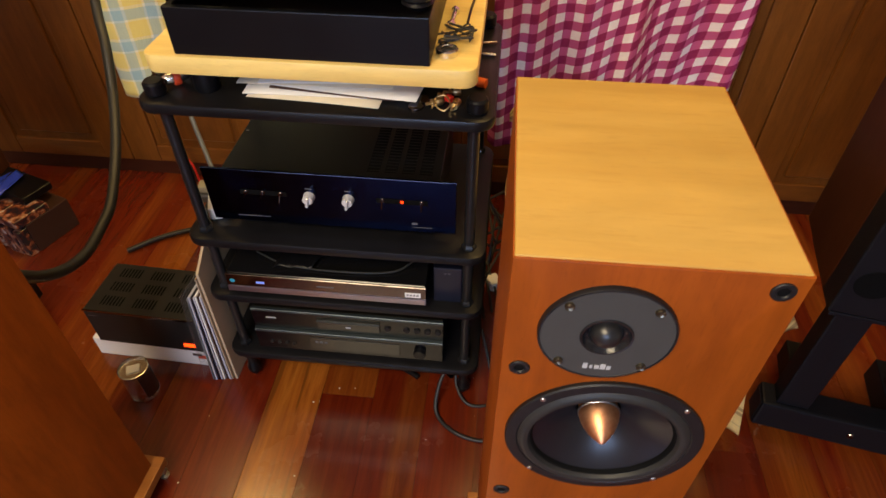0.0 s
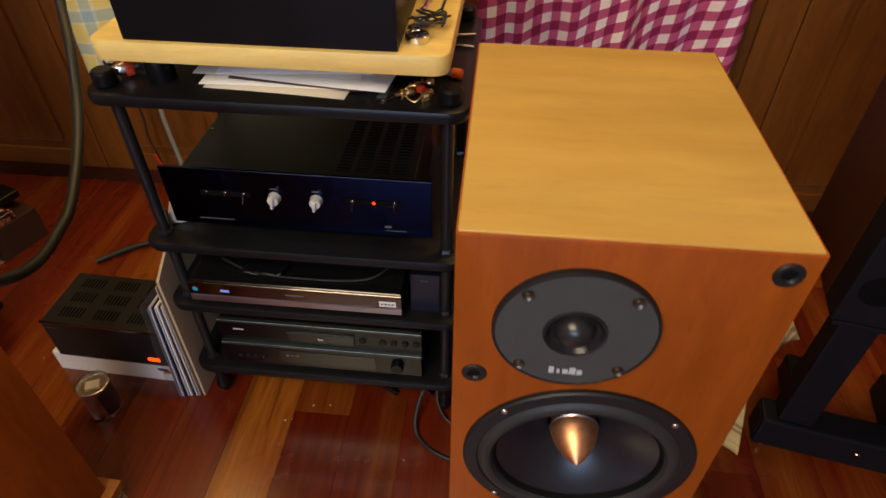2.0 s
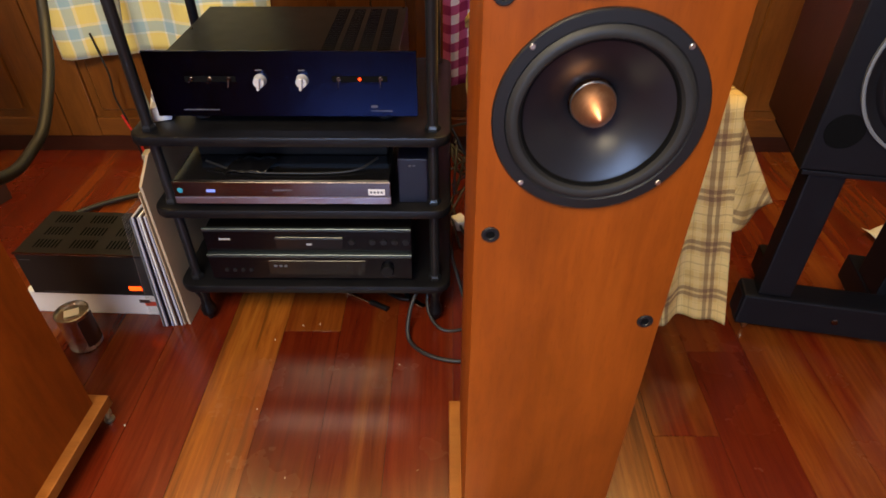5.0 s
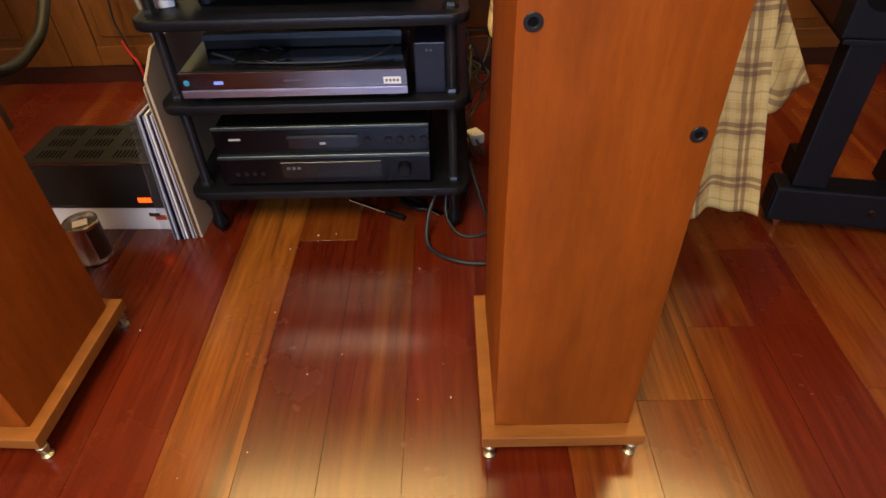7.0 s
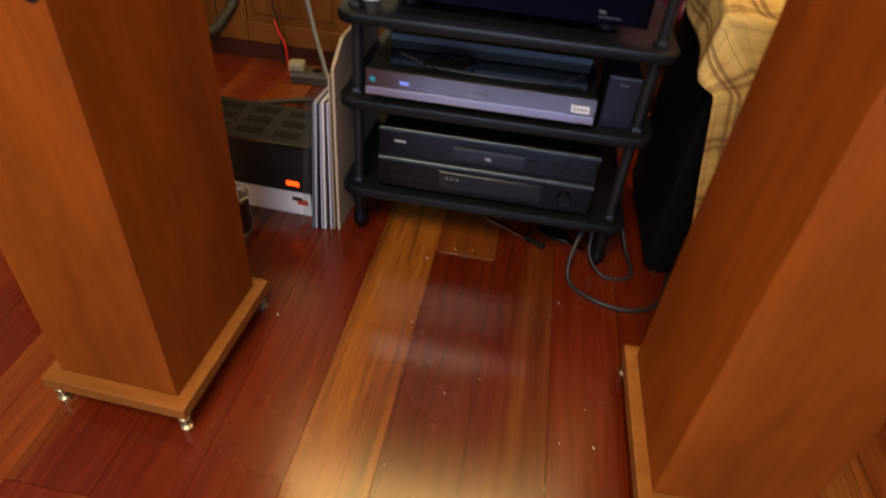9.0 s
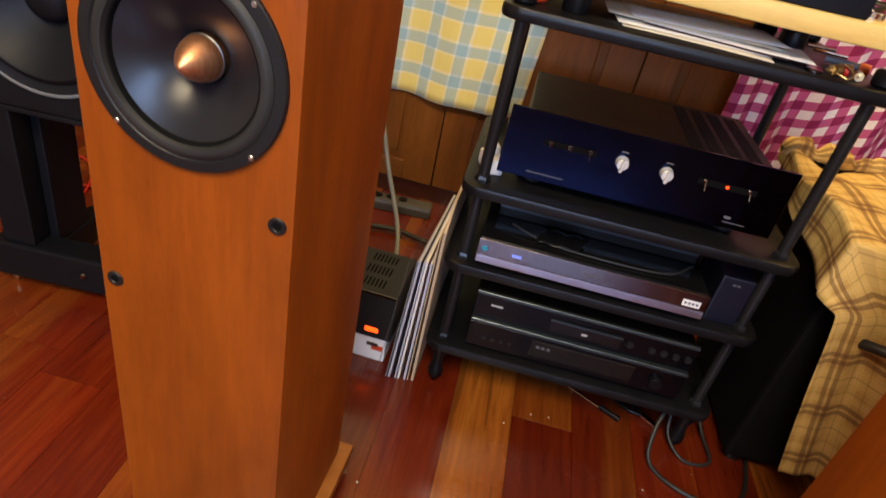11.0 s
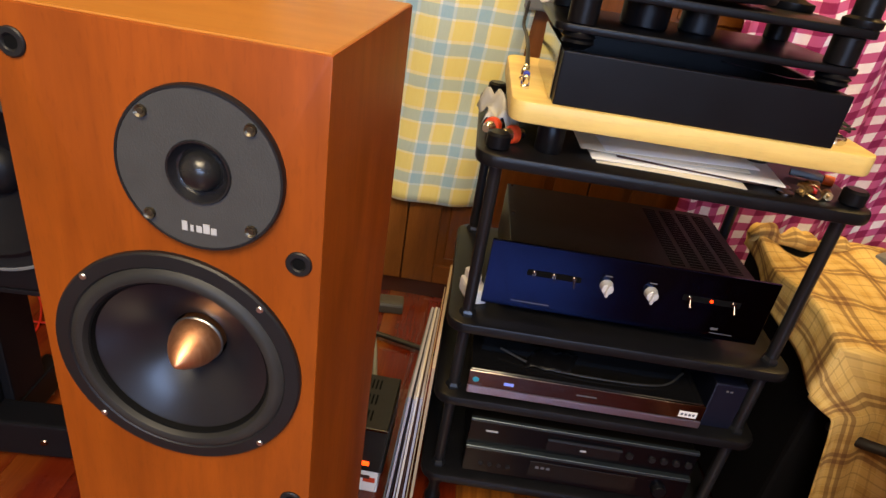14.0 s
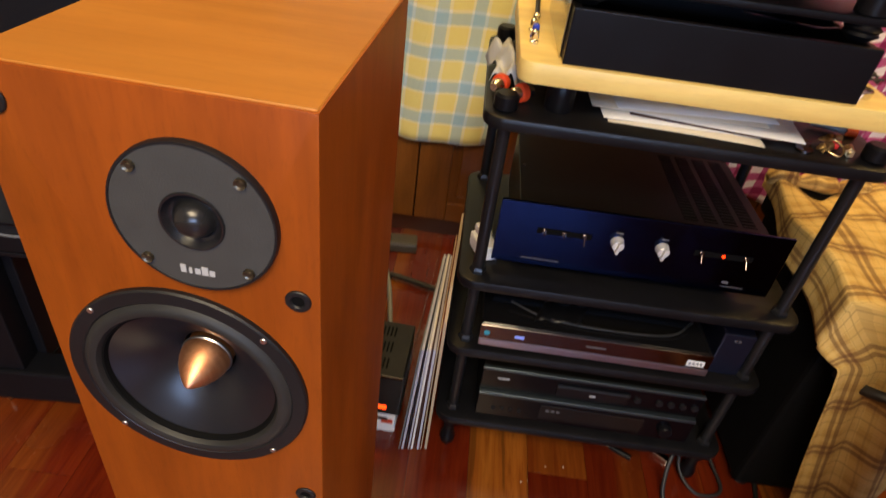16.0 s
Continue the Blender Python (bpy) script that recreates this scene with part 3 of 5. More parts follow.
    for i in range(4):
        a = radians(45 + 90 * i)
        part("screw", lathe([(0, 0.0058), (0.0018, 0.0058), (0.0025, 0.0050), (0.0025, 0.0035)], facing(wx + 0.0868 * math.cos(a), 0, wz + 0.0868 * math.sin(a)), 12), M_SILVER, wf, "", True)
    # grille sockets
    for sx, dz in ((-side, 0.0155), (side, 0.1265), (side, 0.349), (-side, 0.466)):
        so = part("grille_socket", lathe([(0.0088, -0.001), (0.0088, 0.0010), (0.0080, 0.0018), (0.0052, 0.0018), (0.0046, 0.0012), (0.0042, 0.0004)], facing(sx * 0.0855 + min(0.0, sx * -dx), 0, top - dz - drop), 28), M_RUBBER, t, "black plastic grille socket", True)
        part("hole", lathe([(0.0046, 0.0005), (0, 0.0005)], facing(sx * 0.0855 + min(0.0, sx * -dx), 0, top - dz - drop), 20), M_SLOT, so)
    # plinth and spikes
    part("plinth", box(-h - 0.021, h + 0.021, -0.022, d + 0.022, 0.039, zb - 0.0004, 0.0022), M_PLINTH, t)
    for sx in (-1, 1):
        for yy in (-0.009, d + 0.009):
            sp = lathe([(0, 0.0), (0.009, 0.0), (0.010, 0.002), (0.010, 0.005), (0.0045, 0.008), (0.0085, 0.018), (0.0095, 0.020), (0.0095, 0.028), (0.007, 0.030), (0.007, 0.0388)], Matrix.Translation((sx * (h + 0.008), yy, 0)), 18)
            part("spike", sp, M_SPIKE, t, "dull brass floor spike", True)
    return t


loudspeaker(0.2205, 0.3515, 1.034, -1, 0.3, 0.0, M_SHEEN_TOP, 0.205, -0.0015, "cherry veneer floor speaker with copper bullet woofer")
loudspeaker(-0.7125, 0.3645, 1.027, 1, -2.6, 0.0075, M_LIT_TOP, 0.201, 0.0, "cherry veneer floor speaker beside the hi-fi rack")


# ---- hi-fi rack ----
RX0, RX1, RY0, RY1 = -0.511, 0.098, 0.893, 1.295
SHELVES = [(0.784, 0.806), (0.478, 0.500), (0.313, 0.335), (0.108, 0.130)]
POSTS = [(-0.476, 0.927), (0.063, 0.927), (-0.476, 1.262), (0.063, 1.262)]
rack = thing("hifi_rack", "black metal hi-fi rack with four rounded shelves", "rack", pose(0, 0, 0))
for z0, z1 in SHELVES:
    part("shelf", slab(RX0, RX1, RY0, RY1, z0, z1, 0.034, 0.006), M_BLACK, rack, "", True)
for px, py in POSTS:
    for (_, lo), (hi, _) in zip(SHELVES[1:], SHELVES):
        b = cyl(px, py, lo, hi, 0.0105, 20)
        part("post", b, M_POST, rack, "", True)
        part("collar", lathe([(0, lo), (0.015, lo), (0.015, lo + 0.006), (0.0125, lo + 0.011), (0.0106, lo + 0.012)], Matrix.Translation((px, py, 0)), 6), M_POST, rack)
    part("cap", cyl(px + (0.004 if px > 0 else -0.004), py, 0.806, 0.832, 0.0185, 26, 0.004), M_SATIN, rack, "round black levelling cap", True)
    part("foot", lathe([(0, 0.0), (0.006, 0.001), (0.009, 0.012), (0.016, 0.02), (0.017, 0.035), (0.012, 0.05), (0.011, 0.07), (0.018, 0.088), (0.018, 0.108)], Matrix.Translation((px, py, 0)), 20), M_SATIN, rack, "", True)


# ---- preamplifier ----
def preamp():
    t = thing("preamplifier", "black preamplifier with two silver knobs on the shelf", "amplifier", pose(0, 0, 0))
    zc = 0.592
    part("front_panel", box(-0.456, 0.035, 0.940, 0.946, 0.520, 0.645, 0.0008, 1), M_PANEL, t, "black panel, window's blue reflection put into its colour")
    case = part("case", box(-0.424, 0.003, 0.9465, 1.235, 0.520, 0.634, 0.0015, 1), M_CASE, t)
    for i in range(4):
        xs = -0.140 + i * 0.034
        part("vent_band", box(xs - 0.001, xs + 0.023, 0.975, 1.215, 0.6338, 0.6343), M_SLOT, case, "black vent band")
        for j in range(23):
            yy = 0.978 + j * 0.0103
            part("vent_rib", box(xs, xs + 0.022, yy, yy + 0.0028, 0.6344, 0.6350), M_CASE, case)
    for sx, sy in ((-0.415, 0.955), (-0.21, 0.955), (-0.005, 0.955), (-0.415, 1.225), (-0.005, 1.225), (-0.415, 1.09)):
        part("screw", cyl(sx, sy, 0.6338, 0.6355, 0.003, 10), M_STRIP, case)
    for kx in (-0.2505, -0.1735):
        k = part("knob", lathe([(0, 0.015), (0.0090, 0.015), (0.0102, 0.0138), (0.0104, 0.004), (0.0116, 0.0015), (0.0116, 0)], facing(kx, 0.940, zc), 32), M_KNOB, t, "silver rotary knob", True)
        b = bmesh.new()
        box(-0.0027, 0.0027, -0.0122, 0.0104, -0.004, 0.004, 0.001, 1, into=b)
        bmesh.ops.rotate(b, verts=b.verts, matrix=Matrix.Rotation(radians(90), 3, 'X'))
        bmesh.ops.rotate(b, verts=b.verts, matrix=Matrix.Rotation(radians(8), 3, 'Y'))
        bmesh.ops.translate(b, verts=b.verts, vec=(kx, 0.9225, zc))
        part("pointer", b, M_KNOB, k)
        part("marking", box(kx - 0.006, kx + 0.006, 0.9396, 0.9399, zc + 0.017, zc + 0.0195), M_DIMMARK, t)
    for tx, tilt in ((-0.376, 0), (-0.342, 0), (-0.307, -1), (-0.107, -1), (-0.031, -1)):
        s = part("toggle_switch", lathe([(0.0046, 0), (0.0046, 0.002), (0.0034, 0.003), (0.0032, 0.006), (0, 0.006)], facing(tx, 0.940, zc + 0.002), 12), M_STRIP, t, "small chrome toggle switch", True)
        part("lever", tube([(tx, 0.934, zc + 0.002), (tx, 0.930, zc + 0.001 + tilt * 0.004), (tx, 0.925, zc + tilt * 0.009)], 0.0013, 8, 4), M_STRIP, s, "", True)
    for xa, xb in ((-0.376, -0.307), (-0.107, -0.031)):
        part("slot_plate", box(xa - 0.012, xb + 0.012, 0.9390, 0.9397, zc - 0.0035, zc + 0.0075), M_SLOT, t)
    part("indicator", lathe([(0, 0.003), (0.0022, 0.0024), (0.003, 0)], facing(-0.0690, 0.939, zc + 0.002), 14), M_LED, t, "glowing red indicator", True)
    part("marking", box(-0.405, -0.338, 0.9396, 0.9399, 0.5325, 0.5345), M_DIMMARK, t)
    part("marking", box(-0.052, -0.040, 0.9396, 0.9399, 0.538, 0.543), M_DIMMARK, t)
    part("marking", box(-0.052, -0.012, 0.9396, 0.9399, 0.531, 0.5325), M_DIMMARK, t)
    for fx in (-0.39, -0.03):
        for fy in (0.985, 1.19):
            part("foot", cyl(fx, fy, 0.500, 0.520, 0.018, 20, 0.003), M_RUBBER, t, "", True)


preamp()

# ---- disc players ----
bd = thing("disc_player", "slim disc player with silver edge and white sticker", "disc player", pose(0, 0, 0))
part("case", box(-0.452, -0.023, 0.903, 1.085, 0.347, 0.400, 0.002, 1), M_GLOSSBLACK, bd)
part("front_strip", box(-0.4535, -0.0215, 0.8985, 0.9035, 0.3655, 0.3990, 0.0008, 1), M_STRIP, bd, "dark bronze mirrored strip")
part("silver_edge", box(-0.4535, -0.0215, 0.8965, 0.9035, 0.3495, 0.3652, 0.0015, 2), M_EDGE, bd, "silver lower edge")
stk = part("sticker", slab(-0.0660, -0.0330, 0.8978, 0.8984, 0.3700, 0.3840, 0.0002, 0.0001, 2), M_WHITE, bd, "white paper sticker")
for i in range(4):
    part("marking", box(-0.0625 + i * 0.007, -0.0580 + i * 0.007, 0.8974, 0.8977, 0.3745, 0.3795), M_DIMMARK, stk)
part("marking", box(-0.255, -0.218, 0.8980, 0.8984, 0.3795, 0.3825), M_DIMMARK, bd)
part("display", box(-0.388, -0.370, 0.8980, 0.8984, 0.376, 0.3825), M_LEDBLUE, bd, "small blue display")
part("power_button", lathe([(0, 0.001), (0.005, 0.001), (0.006, 0)], facing(-0.440, 0.8985, 0.380), 18), M_LEDTEAL, bd, "faint teal power light", True)
for fx in (-0.42, -0.055):
    for fy in (0.93, 1.06):
        part("foot", cyl(fx, fy, 0.335, 0.347, 0.013, 16), M_RUBBER, bd)

cd = thing("cd_player", "black two-tier disc player with tray and dial", "disc player", pose(0, 0, 0))
part("case", box(-0.428, 0.012, 0.925, 1.230, 0.143, 0.268, 0.002, 1), M_CASE, cd)
part("upper_front", box(-0.430, 0.014, 0.914, 0.9245, 0.212, 0.268, 0.0015, 1), M_CDFRONT, cd)
part("top_strip", box(-0.430, 0.014, 0.9115, 0.9205, 0.2682, 0.2755, 0.001, 1), M_GREYSTRIP, cd, "grey metal strip")
part("lower_front", box(-0.430, 0.014, 0.906, 0.9245, 0.143, 0.204, 0.0015, 1), M_CDFRONT, cd)
part("mid_strip", box(-0.430, 0.014, 0.904, 0.9245, 0.2042, 0.2118, 0.001, 1), M_GREYSTRIP, cd, "grey metal strip")
tr = part("tray", box(-0.277, -0.132, 0.9105, 0.9142, 0.224, 0.254, 0.001, 1), M_GLOSSBLACK, cd)
part("tray_lip", box(-0.277, -0.132, 0.9085, 0.9103, 0.250, 0.254), M_GREYSTRIP, tr)
part("marking", box(-0.211, -0.199, 0.9095, 0.9099, 0.234, 0.239), M_MARK, tr)
part("marking", box(-0.398, -0.374, 0.9134, 0.9139, 0.2445, 0.2490), M_MARK, cd)
part("display", box(-0.300, -0.088, 0.9045, 0.9058, 0.156, 0.195, 0.0005, 1), M_DISPLAY, cd, "dark display window")
for i in range(3):
    part("marking", box(-0.288 + i * 0.011, -0.281 + i * 0.011, 0.9038, 0.9043, 0.178, 0.184), M_DIMMARK, cd)
for i in range(5):
    part("button", lathe([(0, 0.004), (0.0065, 0.004), (0.0078, 0)], facing(-0.100 + i * 0.024 + (0.02 if i else 0) - 0.014, 0.914, 0.240), 14), M_RUBBER, cd, "", True)
part("dial", lathe([(0, 0.012), (0.0125, 0.012), (0.014, 0.010), (0.0145, 0)], facing(-0.040, 0.906, 0.174), 28), M_SATIN, cd, "round dial", True)
for i in range(4):
    part("button", lathe([(0, 0.003), (0.004, 0.003), (0.005, 0)], facing(-0.395 + i * 0.018, 0.906, 0.168), 12), M_RUBBER, cd, "", True)
for fx in (-0.39, -0.03):
    for fy in (0.96, 1.19):
        part("foot", cyl(fx, fy, 0.130, 0.143, 0.02, 18), M_RUBBER, cd)

# small items between the players
nb = thing("control_box", "small navy plastic box beside the disc player", "box", pose(0, 0, 0))
part("case", box(-0.008, 0.052, 0.925, 1.06, 0.335, 0.437, 0.003), M_NAVY, nb)
for i in range(2):
    part("marking", box(0.014 + i * 0.008, 0.019 + i * 0.008, 0.9243, 0.9248, 0.420, 0.424), M_DIMMARK, nb)
sl = thing("slim_device", "flat dark device lying across the disc player", "device", pose(0, 0, 0))
part("body", box(-0.430, -0.035, 1.005, 1.085, 0.4002, 0.432, 0.003), M_CASE, sl)
part("edge_strip", box(-0.430, -0.035, 1.0035, 1.0048, 0.420, 0.430), M_GREYSTRIP, sl, "blue-grey edge")
bag = cloth("plastic_bag", 8, 6, lambda a, b: Vector((-0.355 + 0.085 * a + 0.02 * b, 0.925 + 0.05 * b, 0.402 + 0.008 * abs(math.sin(7 * a + 3 * b)) + 0.006 * b)), lambda a, b: (a, b), M_SATIN, 0.001)
tagged(bag, "crumpled dark plastic sleeve on the disc player", "bag")
c = part("thin_cable", tube([(-0.40, 0.96, 0.412), (-0.33, 0.935, 0.404), (-0.22, 0.925, 0.404), (-0.10, 0.935, 0.404), (-0.05, 0.97, 0.414)], 0.0022, 8, 8), M_CABLE, None, "", True)
tagged(c, "thin black cable lying on the disc player", "cable")
wp = thing("power_adapter", "white plastic power adapter standing behind the post", "adapter", pose(-0.470, 0.985, 0.5, 0, 0, 20))
part("body", box(-0.018, 0.018, -0.03, 0.03, 0, 0.030, 0.006), M_WHITE, wp)
part("plug", box(-0.012, 0.012, -0.005, 0.028, 0.0302, 0.048, 0.005), M_WHITE, wp)


# ---- turntable ----
tb = thing("pine_board", "pale pine board on black feet under the turntable", "board", pose(0, 0, 0))
part("board", slab(-0.473, 0.066, 0.902, 1.265, 0.857, 0.889, 0.025, 0.004), M_PINE, tb, "", True)
for fx, front in ((-0.40, 0.955), (0.0, 1.06)):
    for fy in (front, 1.215):
        part("foot", lathe([(0, 0.806), (0.020, 0.806), (0.022, 0.810), (0.022, 0.845), (0.016, 0.857)], Matrix.Translation((fx if fx < 0 else fx - 0.035, fy, 0)), 26), M_SATIN, tb, "", True)

TT = thing("turntable", "black turntable of open plates on an open box", "turntable", pose(0, 0, 0))
bx = box(-0.415, -0.008, 0.909, 0.921, 0.8895, 0.965, 0.002)
box(-0.415, -0.008, 1.188, 1.200, 0.8895, 0.965, 0.002, into=bx)
box(-0.415, -0.403, 0.9212, 1.1878, 0.8895, 0.964, 0.002, into=bx)
box(-0.020, -0.008, 0.9212, 1.1878, 0.8895, 0.964, 0.002, into=bx)
box(-0.4028, -0.0202, 0.9212, 1.1878, 0.8895, 0.897, into=bx)
part("box_frame", bx, M_SATIN, TT)
part("side_plate", box(-0.4185, -0.4155, 0.935, 1.18, 0.8895, 0.968, 0.001, 1), M_MIRROR, TT, "polished metal side plate")
for px, py in ((-0.395, 0.945), (-0.03, 0.945), (-0.395, 1.165), (-0.03, 1.165)):
    part("foot", lathe([(0, 0.965), (0.013, 0.965), (0.016, 0.968), (0.024, 0.974), (0.021, 0.978), (0.025, 0.982), (0.020, 0.986), (0.019, 0.988)], Matrix.Translation((px, py, 0)), 22), M_SATIN, TT, "", True)
    part("pillar", cyl(px, py, 0.9985, 1.038, 0.021, 24, 0.002), M_SATIN, TT, "", True)
part("lower_plate", slab(-0.432, -0.002, 0.925, 1.19, 0.988, 0.9985, 0.02, 0.002), M_SATIN, TT, "", True)
part("upper_plate", slab(-0.432, 0.004, 0.925, 1.19, 1.038, 1.050, 0.02, 0.002), M_SATIN, TT, "", True)
part("motor", cyl(-0.29, 1.03, 0.9985, 1.036, 0.036, 28, 0.003), M_SATIN, TT, "", True)
part("bearing", cyl(-0.20, 1.06, 0.9985, 1.0375, 0.028, 24, 0.003), M_RUBBER, TT, "", True)
part("platter", lathe([(0, 1.056), (0.13, 1.056), (0.146, 1.058), (0.148, 1.062), (0.148, 1.082), (0.145, 1.086), (0, 1.086)], Matrix.Translation((-0.25, 1.065, 0)), 72), M_SATIN, TT, "heavy black platter", True)
part("platter_hub", cyl(-0.25, 1.065, 1.050, 1.0575, 0.05, 30), M_SILVER, TT, "", True)
ab = part("arm_base", lathe([(0, 1.050), (0.034, 1.050), (0.036, 1.054), (0.036, 1.062), (0.022, 1.066), (0.014, 1.070), (0.014, 1.105), (0.02, 1.108), (0.02, 1.122), (0, 1.124)], Matrix.Translation((-0.045, 1.12, 0)), 30), M_SATIN, TT, "", True)
part("tonearm", tube([(-0.045, 1.165, 1.115), (-0.045, 1.12, 1.115), (-0.055, 1.02, 1.113), (-0.09, 0.955, 1.108)], 0.005, 10, 6), M_SATIN, ab, "", True)
part("arm_pillar", lathe([(0, 1.0505), (0.026, 1.0505), (0.027, 1.054), (0.027, 1.06), (0.019, 1.064), (0.018, 1.12), (0.022, 1.124), (0.022, 1.15), (0, 1.152)], Matrix.Translation((-0.016, 0.955, 0)), 28), M_SATIN, TT, "", True)
sw = cloth("sling_strap", 10, 2, lambda a, b: Vector((-0.18 + 0.16 * a, 0.96 + 0.20 * b * 0.05 + 0.03 * a, 0.968 + 0.016 * abs(a - 0.75) - 0.004)), lambda a, b: (a, b), M_SATIN, 0.001)
sw.parent = TT

so = thing("wall_socket_box", "grey plastic socket box fixed to the cabinet", "socket box", pose(-0.385, WALL_Y, 0.99))
part("box", box(-0.045, 0.045, -0.045, -0.001, -0.06, 0.06, 0.006), M_GREYCABLE, so)
for i in (-1, 1):
    part("socket", lathe([(0, 0.0012), (0.014, 0.0012), (0.015, 0)], facing(0, -0.045, 0.024 * i), 20), M_WHITE, so, "", True)

# tools and oddments on the board and on the top shelf
wd = thing("steel_weight", "small round steel weight on the pine board", "weight", pose(0.014, 0.954, 0.889))
part("disc", lathe([(0, 0), (0.0165, 0), (0.018, 0.0015), (0.018, 0.010), (0.0165, 0.0115), (0.012, 0.0115), (0.0115, 0.0105), (0, 0.0105)], None, 32), M_CHROME, wd, "", True)
bolt = thing("steel_bolt", "steel bolt and washer lying on the pine board", "bolt", pose(0.012, 1.075, 0.8925, 0, 0, 88))
part("shank", tube([(-0.03, 0, 0.002), (0, 0, 0.002), (0.035, 0, 0.002)], 0.004, 10, 3), M_CHROME, bolt, "", True)
part("head", tube([(0.0345, 0, 0.002), (0.0385, 0, 0.002), (0.0435, 0, 0.002)], 0.0075, 6, 2), M_CHROME, bolt)
part("nut", tube([(-0.026, 0, 0.002), (-0.022, 0, 0.002), (-0.018, 0, 0.002)], 0.008, 6, 2), M_CHROME, bolt)
hk = part("hex_key", tube([(0.038, 1.075, 0.8915), (0.040, 1.13, 0.8915), (0.043, 1.185, 0.8915), (0.038, 1.190, 0.8915), (0.022, 1.191, 0.8915)], 0.0022, 6, 6), M_SATIN, None)
tagged(hk, "black hex key lying on the pine board", "tool")
tangle = thing("wire_tangle", "tangle of thin black wire on the pine board", "wire", pose(0, 0, 0))
rnd = random.Random(5)
for i in range(6):
    pts = [(0.0 + rnd.uniform(-0.005, 0.01), 0.965 + 0.012 * rnd.random(), 0.893 + 0.004 * i)]
    for j in range(4):
        pts.append((0.022 + rnd.uniform(-0.022, 0.03), 1.005 + rnd.uniform(-0.03, 0.03), 0.893 + rnd.random() * 0.02))
    part("wire", tube(pts, 0.0016, 6, 6), M_CABLE, tangle, "", True)
for i, (sx, sy, sz) in enumerate(((-0.452, 0.985, 0.889), (-0.450, 1.015, 0.889), (-0.452, 1.042, 0.889), (-0.447, 1.075, 0.889))):
    tm = thing("terminal_post", "small chrome terminal post on the pine board", "terminal", pose(sx, sy, sz), "terminal posts")
    part("post", lathe([(0, 0), (0.007, 0), (0.007, 0.004), (0.004, 0.006), (0.0055, 0.010), (0.0055, 0.018), (0.003, 0.02), (0, 0.021)], None, 12), M_CHROME if i != 1 else M_BLUE, tm, "", True)
for k, (x, y, w, h, a, mat, z) in enumerate(((-0.205, 1.005, 0.23, 0.16, -4, M_PAPER2, 0.8062), (-0.215, 1.02, 0.24, 0.16, 2, M_PAPER, 0.8092), (-0.175, 1.02, 0.22, 0.15, -5, M_LABELDARK, 0.8122), (-0.155, 1.015, 0.26, 0.14, -7, M_PAPER, 0.8152), (-0.215, 1.03, 0.27, 0.14, 1, M_PAPER2, 0.8182), (-0.19, 1.03, 0.25, 0.13, 4, M_PAPER, 0.8212))):
    e = cloth("envelope", 6, 4, lambda a_, b_, w=w, h=h, k=k: Vector(((a_ - 0.5) * w, (b_ - 0.5) * h, 0.0012 * math.sin(3 * a_ + k) + 0.0012)), lambda a_, b_: (a_, b_), mat, 0.0012)
    e.matrix_world = pose(x, y, z, 0, 0, a)
    tagged(e, "paper envelope lying under the pine board", "envelope", "stack of papers")
for i, (x, y) in enumerate(((-0.035, 0.928), (-0.028, 0.952))):
    w_ = thing("steel_disc", "flat dull steel disc lying on the rack shelf", "disc", pose(x, y, 0.806), "discs on the shelf")
    part("disc", lathe([(0, 0), (0.012, 0), (0.013, 0.001), (0.013, 0.004), (0.012, 0.005), (0, 0.005)], None, 24), M_STRIP, w_, "", True)
for i, (x, y, a) in enumerate(((-0.004, 0.935, 30), (0.012, 0.955, -35), (0.030, 0.930, 75), (0.022, 0.972, 10))):
    bp = thing("binding_post", "small brass binding post lying on the rack shelf", "terminal", pose(x, y, 0.8065, 0, 0, a), "brass posts on the shelf")
    lay = Matrix.Translation((0, 0, 0.0075)) @ Matrix.Rotation(radians(90), 4, 'Y')
    part("thread", lathe([(0, -0.016), (0.0028, -0.016), (0.0028, 0.002)], lay, 12), M_BRASS, bp, "", True)
    part("nut", lathe([(0.0028, -0.006), (0.0068, -0.006), (0.0072, -0.005), (0.0072, -0.002), (0.0028, -0.001)], lay, 6), M_BRASS, bp)
    part("collar", lathe([(0, 0.002), (0.0062, 0.002), (0.0070, 0.004), (0.0070, 0.012), (0.0060, 0.014), (0, 0.014)], lay, 16), M_RED if i == 1 else M_BRASS, bp, "red collar" if i == 1 else "", True)
wl = thing("wire_loop", "bent brass wire loop lying on the rack shelf", "wire", pose(0, 0, 0))
part("wire", tube([(-0.008, 0.925, 0.808), (-0.004, 0.94, 0.818), (0.012, 0.945, 0.822), (0.022, 0.93, 0.815), (0.012, 0.920, 0.808), (-0.002, 0.932, 0.812), (0.018, 0.955, 0.808)], 0.0014, 6, 8), M_BRASS, wl, "", True)
mk = thing("orange_marker", "orange capped marker on the rack shelf", "marker", pose(0.062, 1.012, 0.806, 0, 0, -20))
part("barrel", tube([(-0.05, 0, 0.008), (-0.02, 0, 0.008), (0.0, 0, 0.008)], 0.006, 12, 3), M_GREYCABLE, mk, "", True)
part("cap", tube([(0.0005, 0, 0.008), (0.008, 0, 0.008), (0.016, 0, 0.008)], 0.0085, 12, 3), M_ORANGE, mk, "orange cap", True)
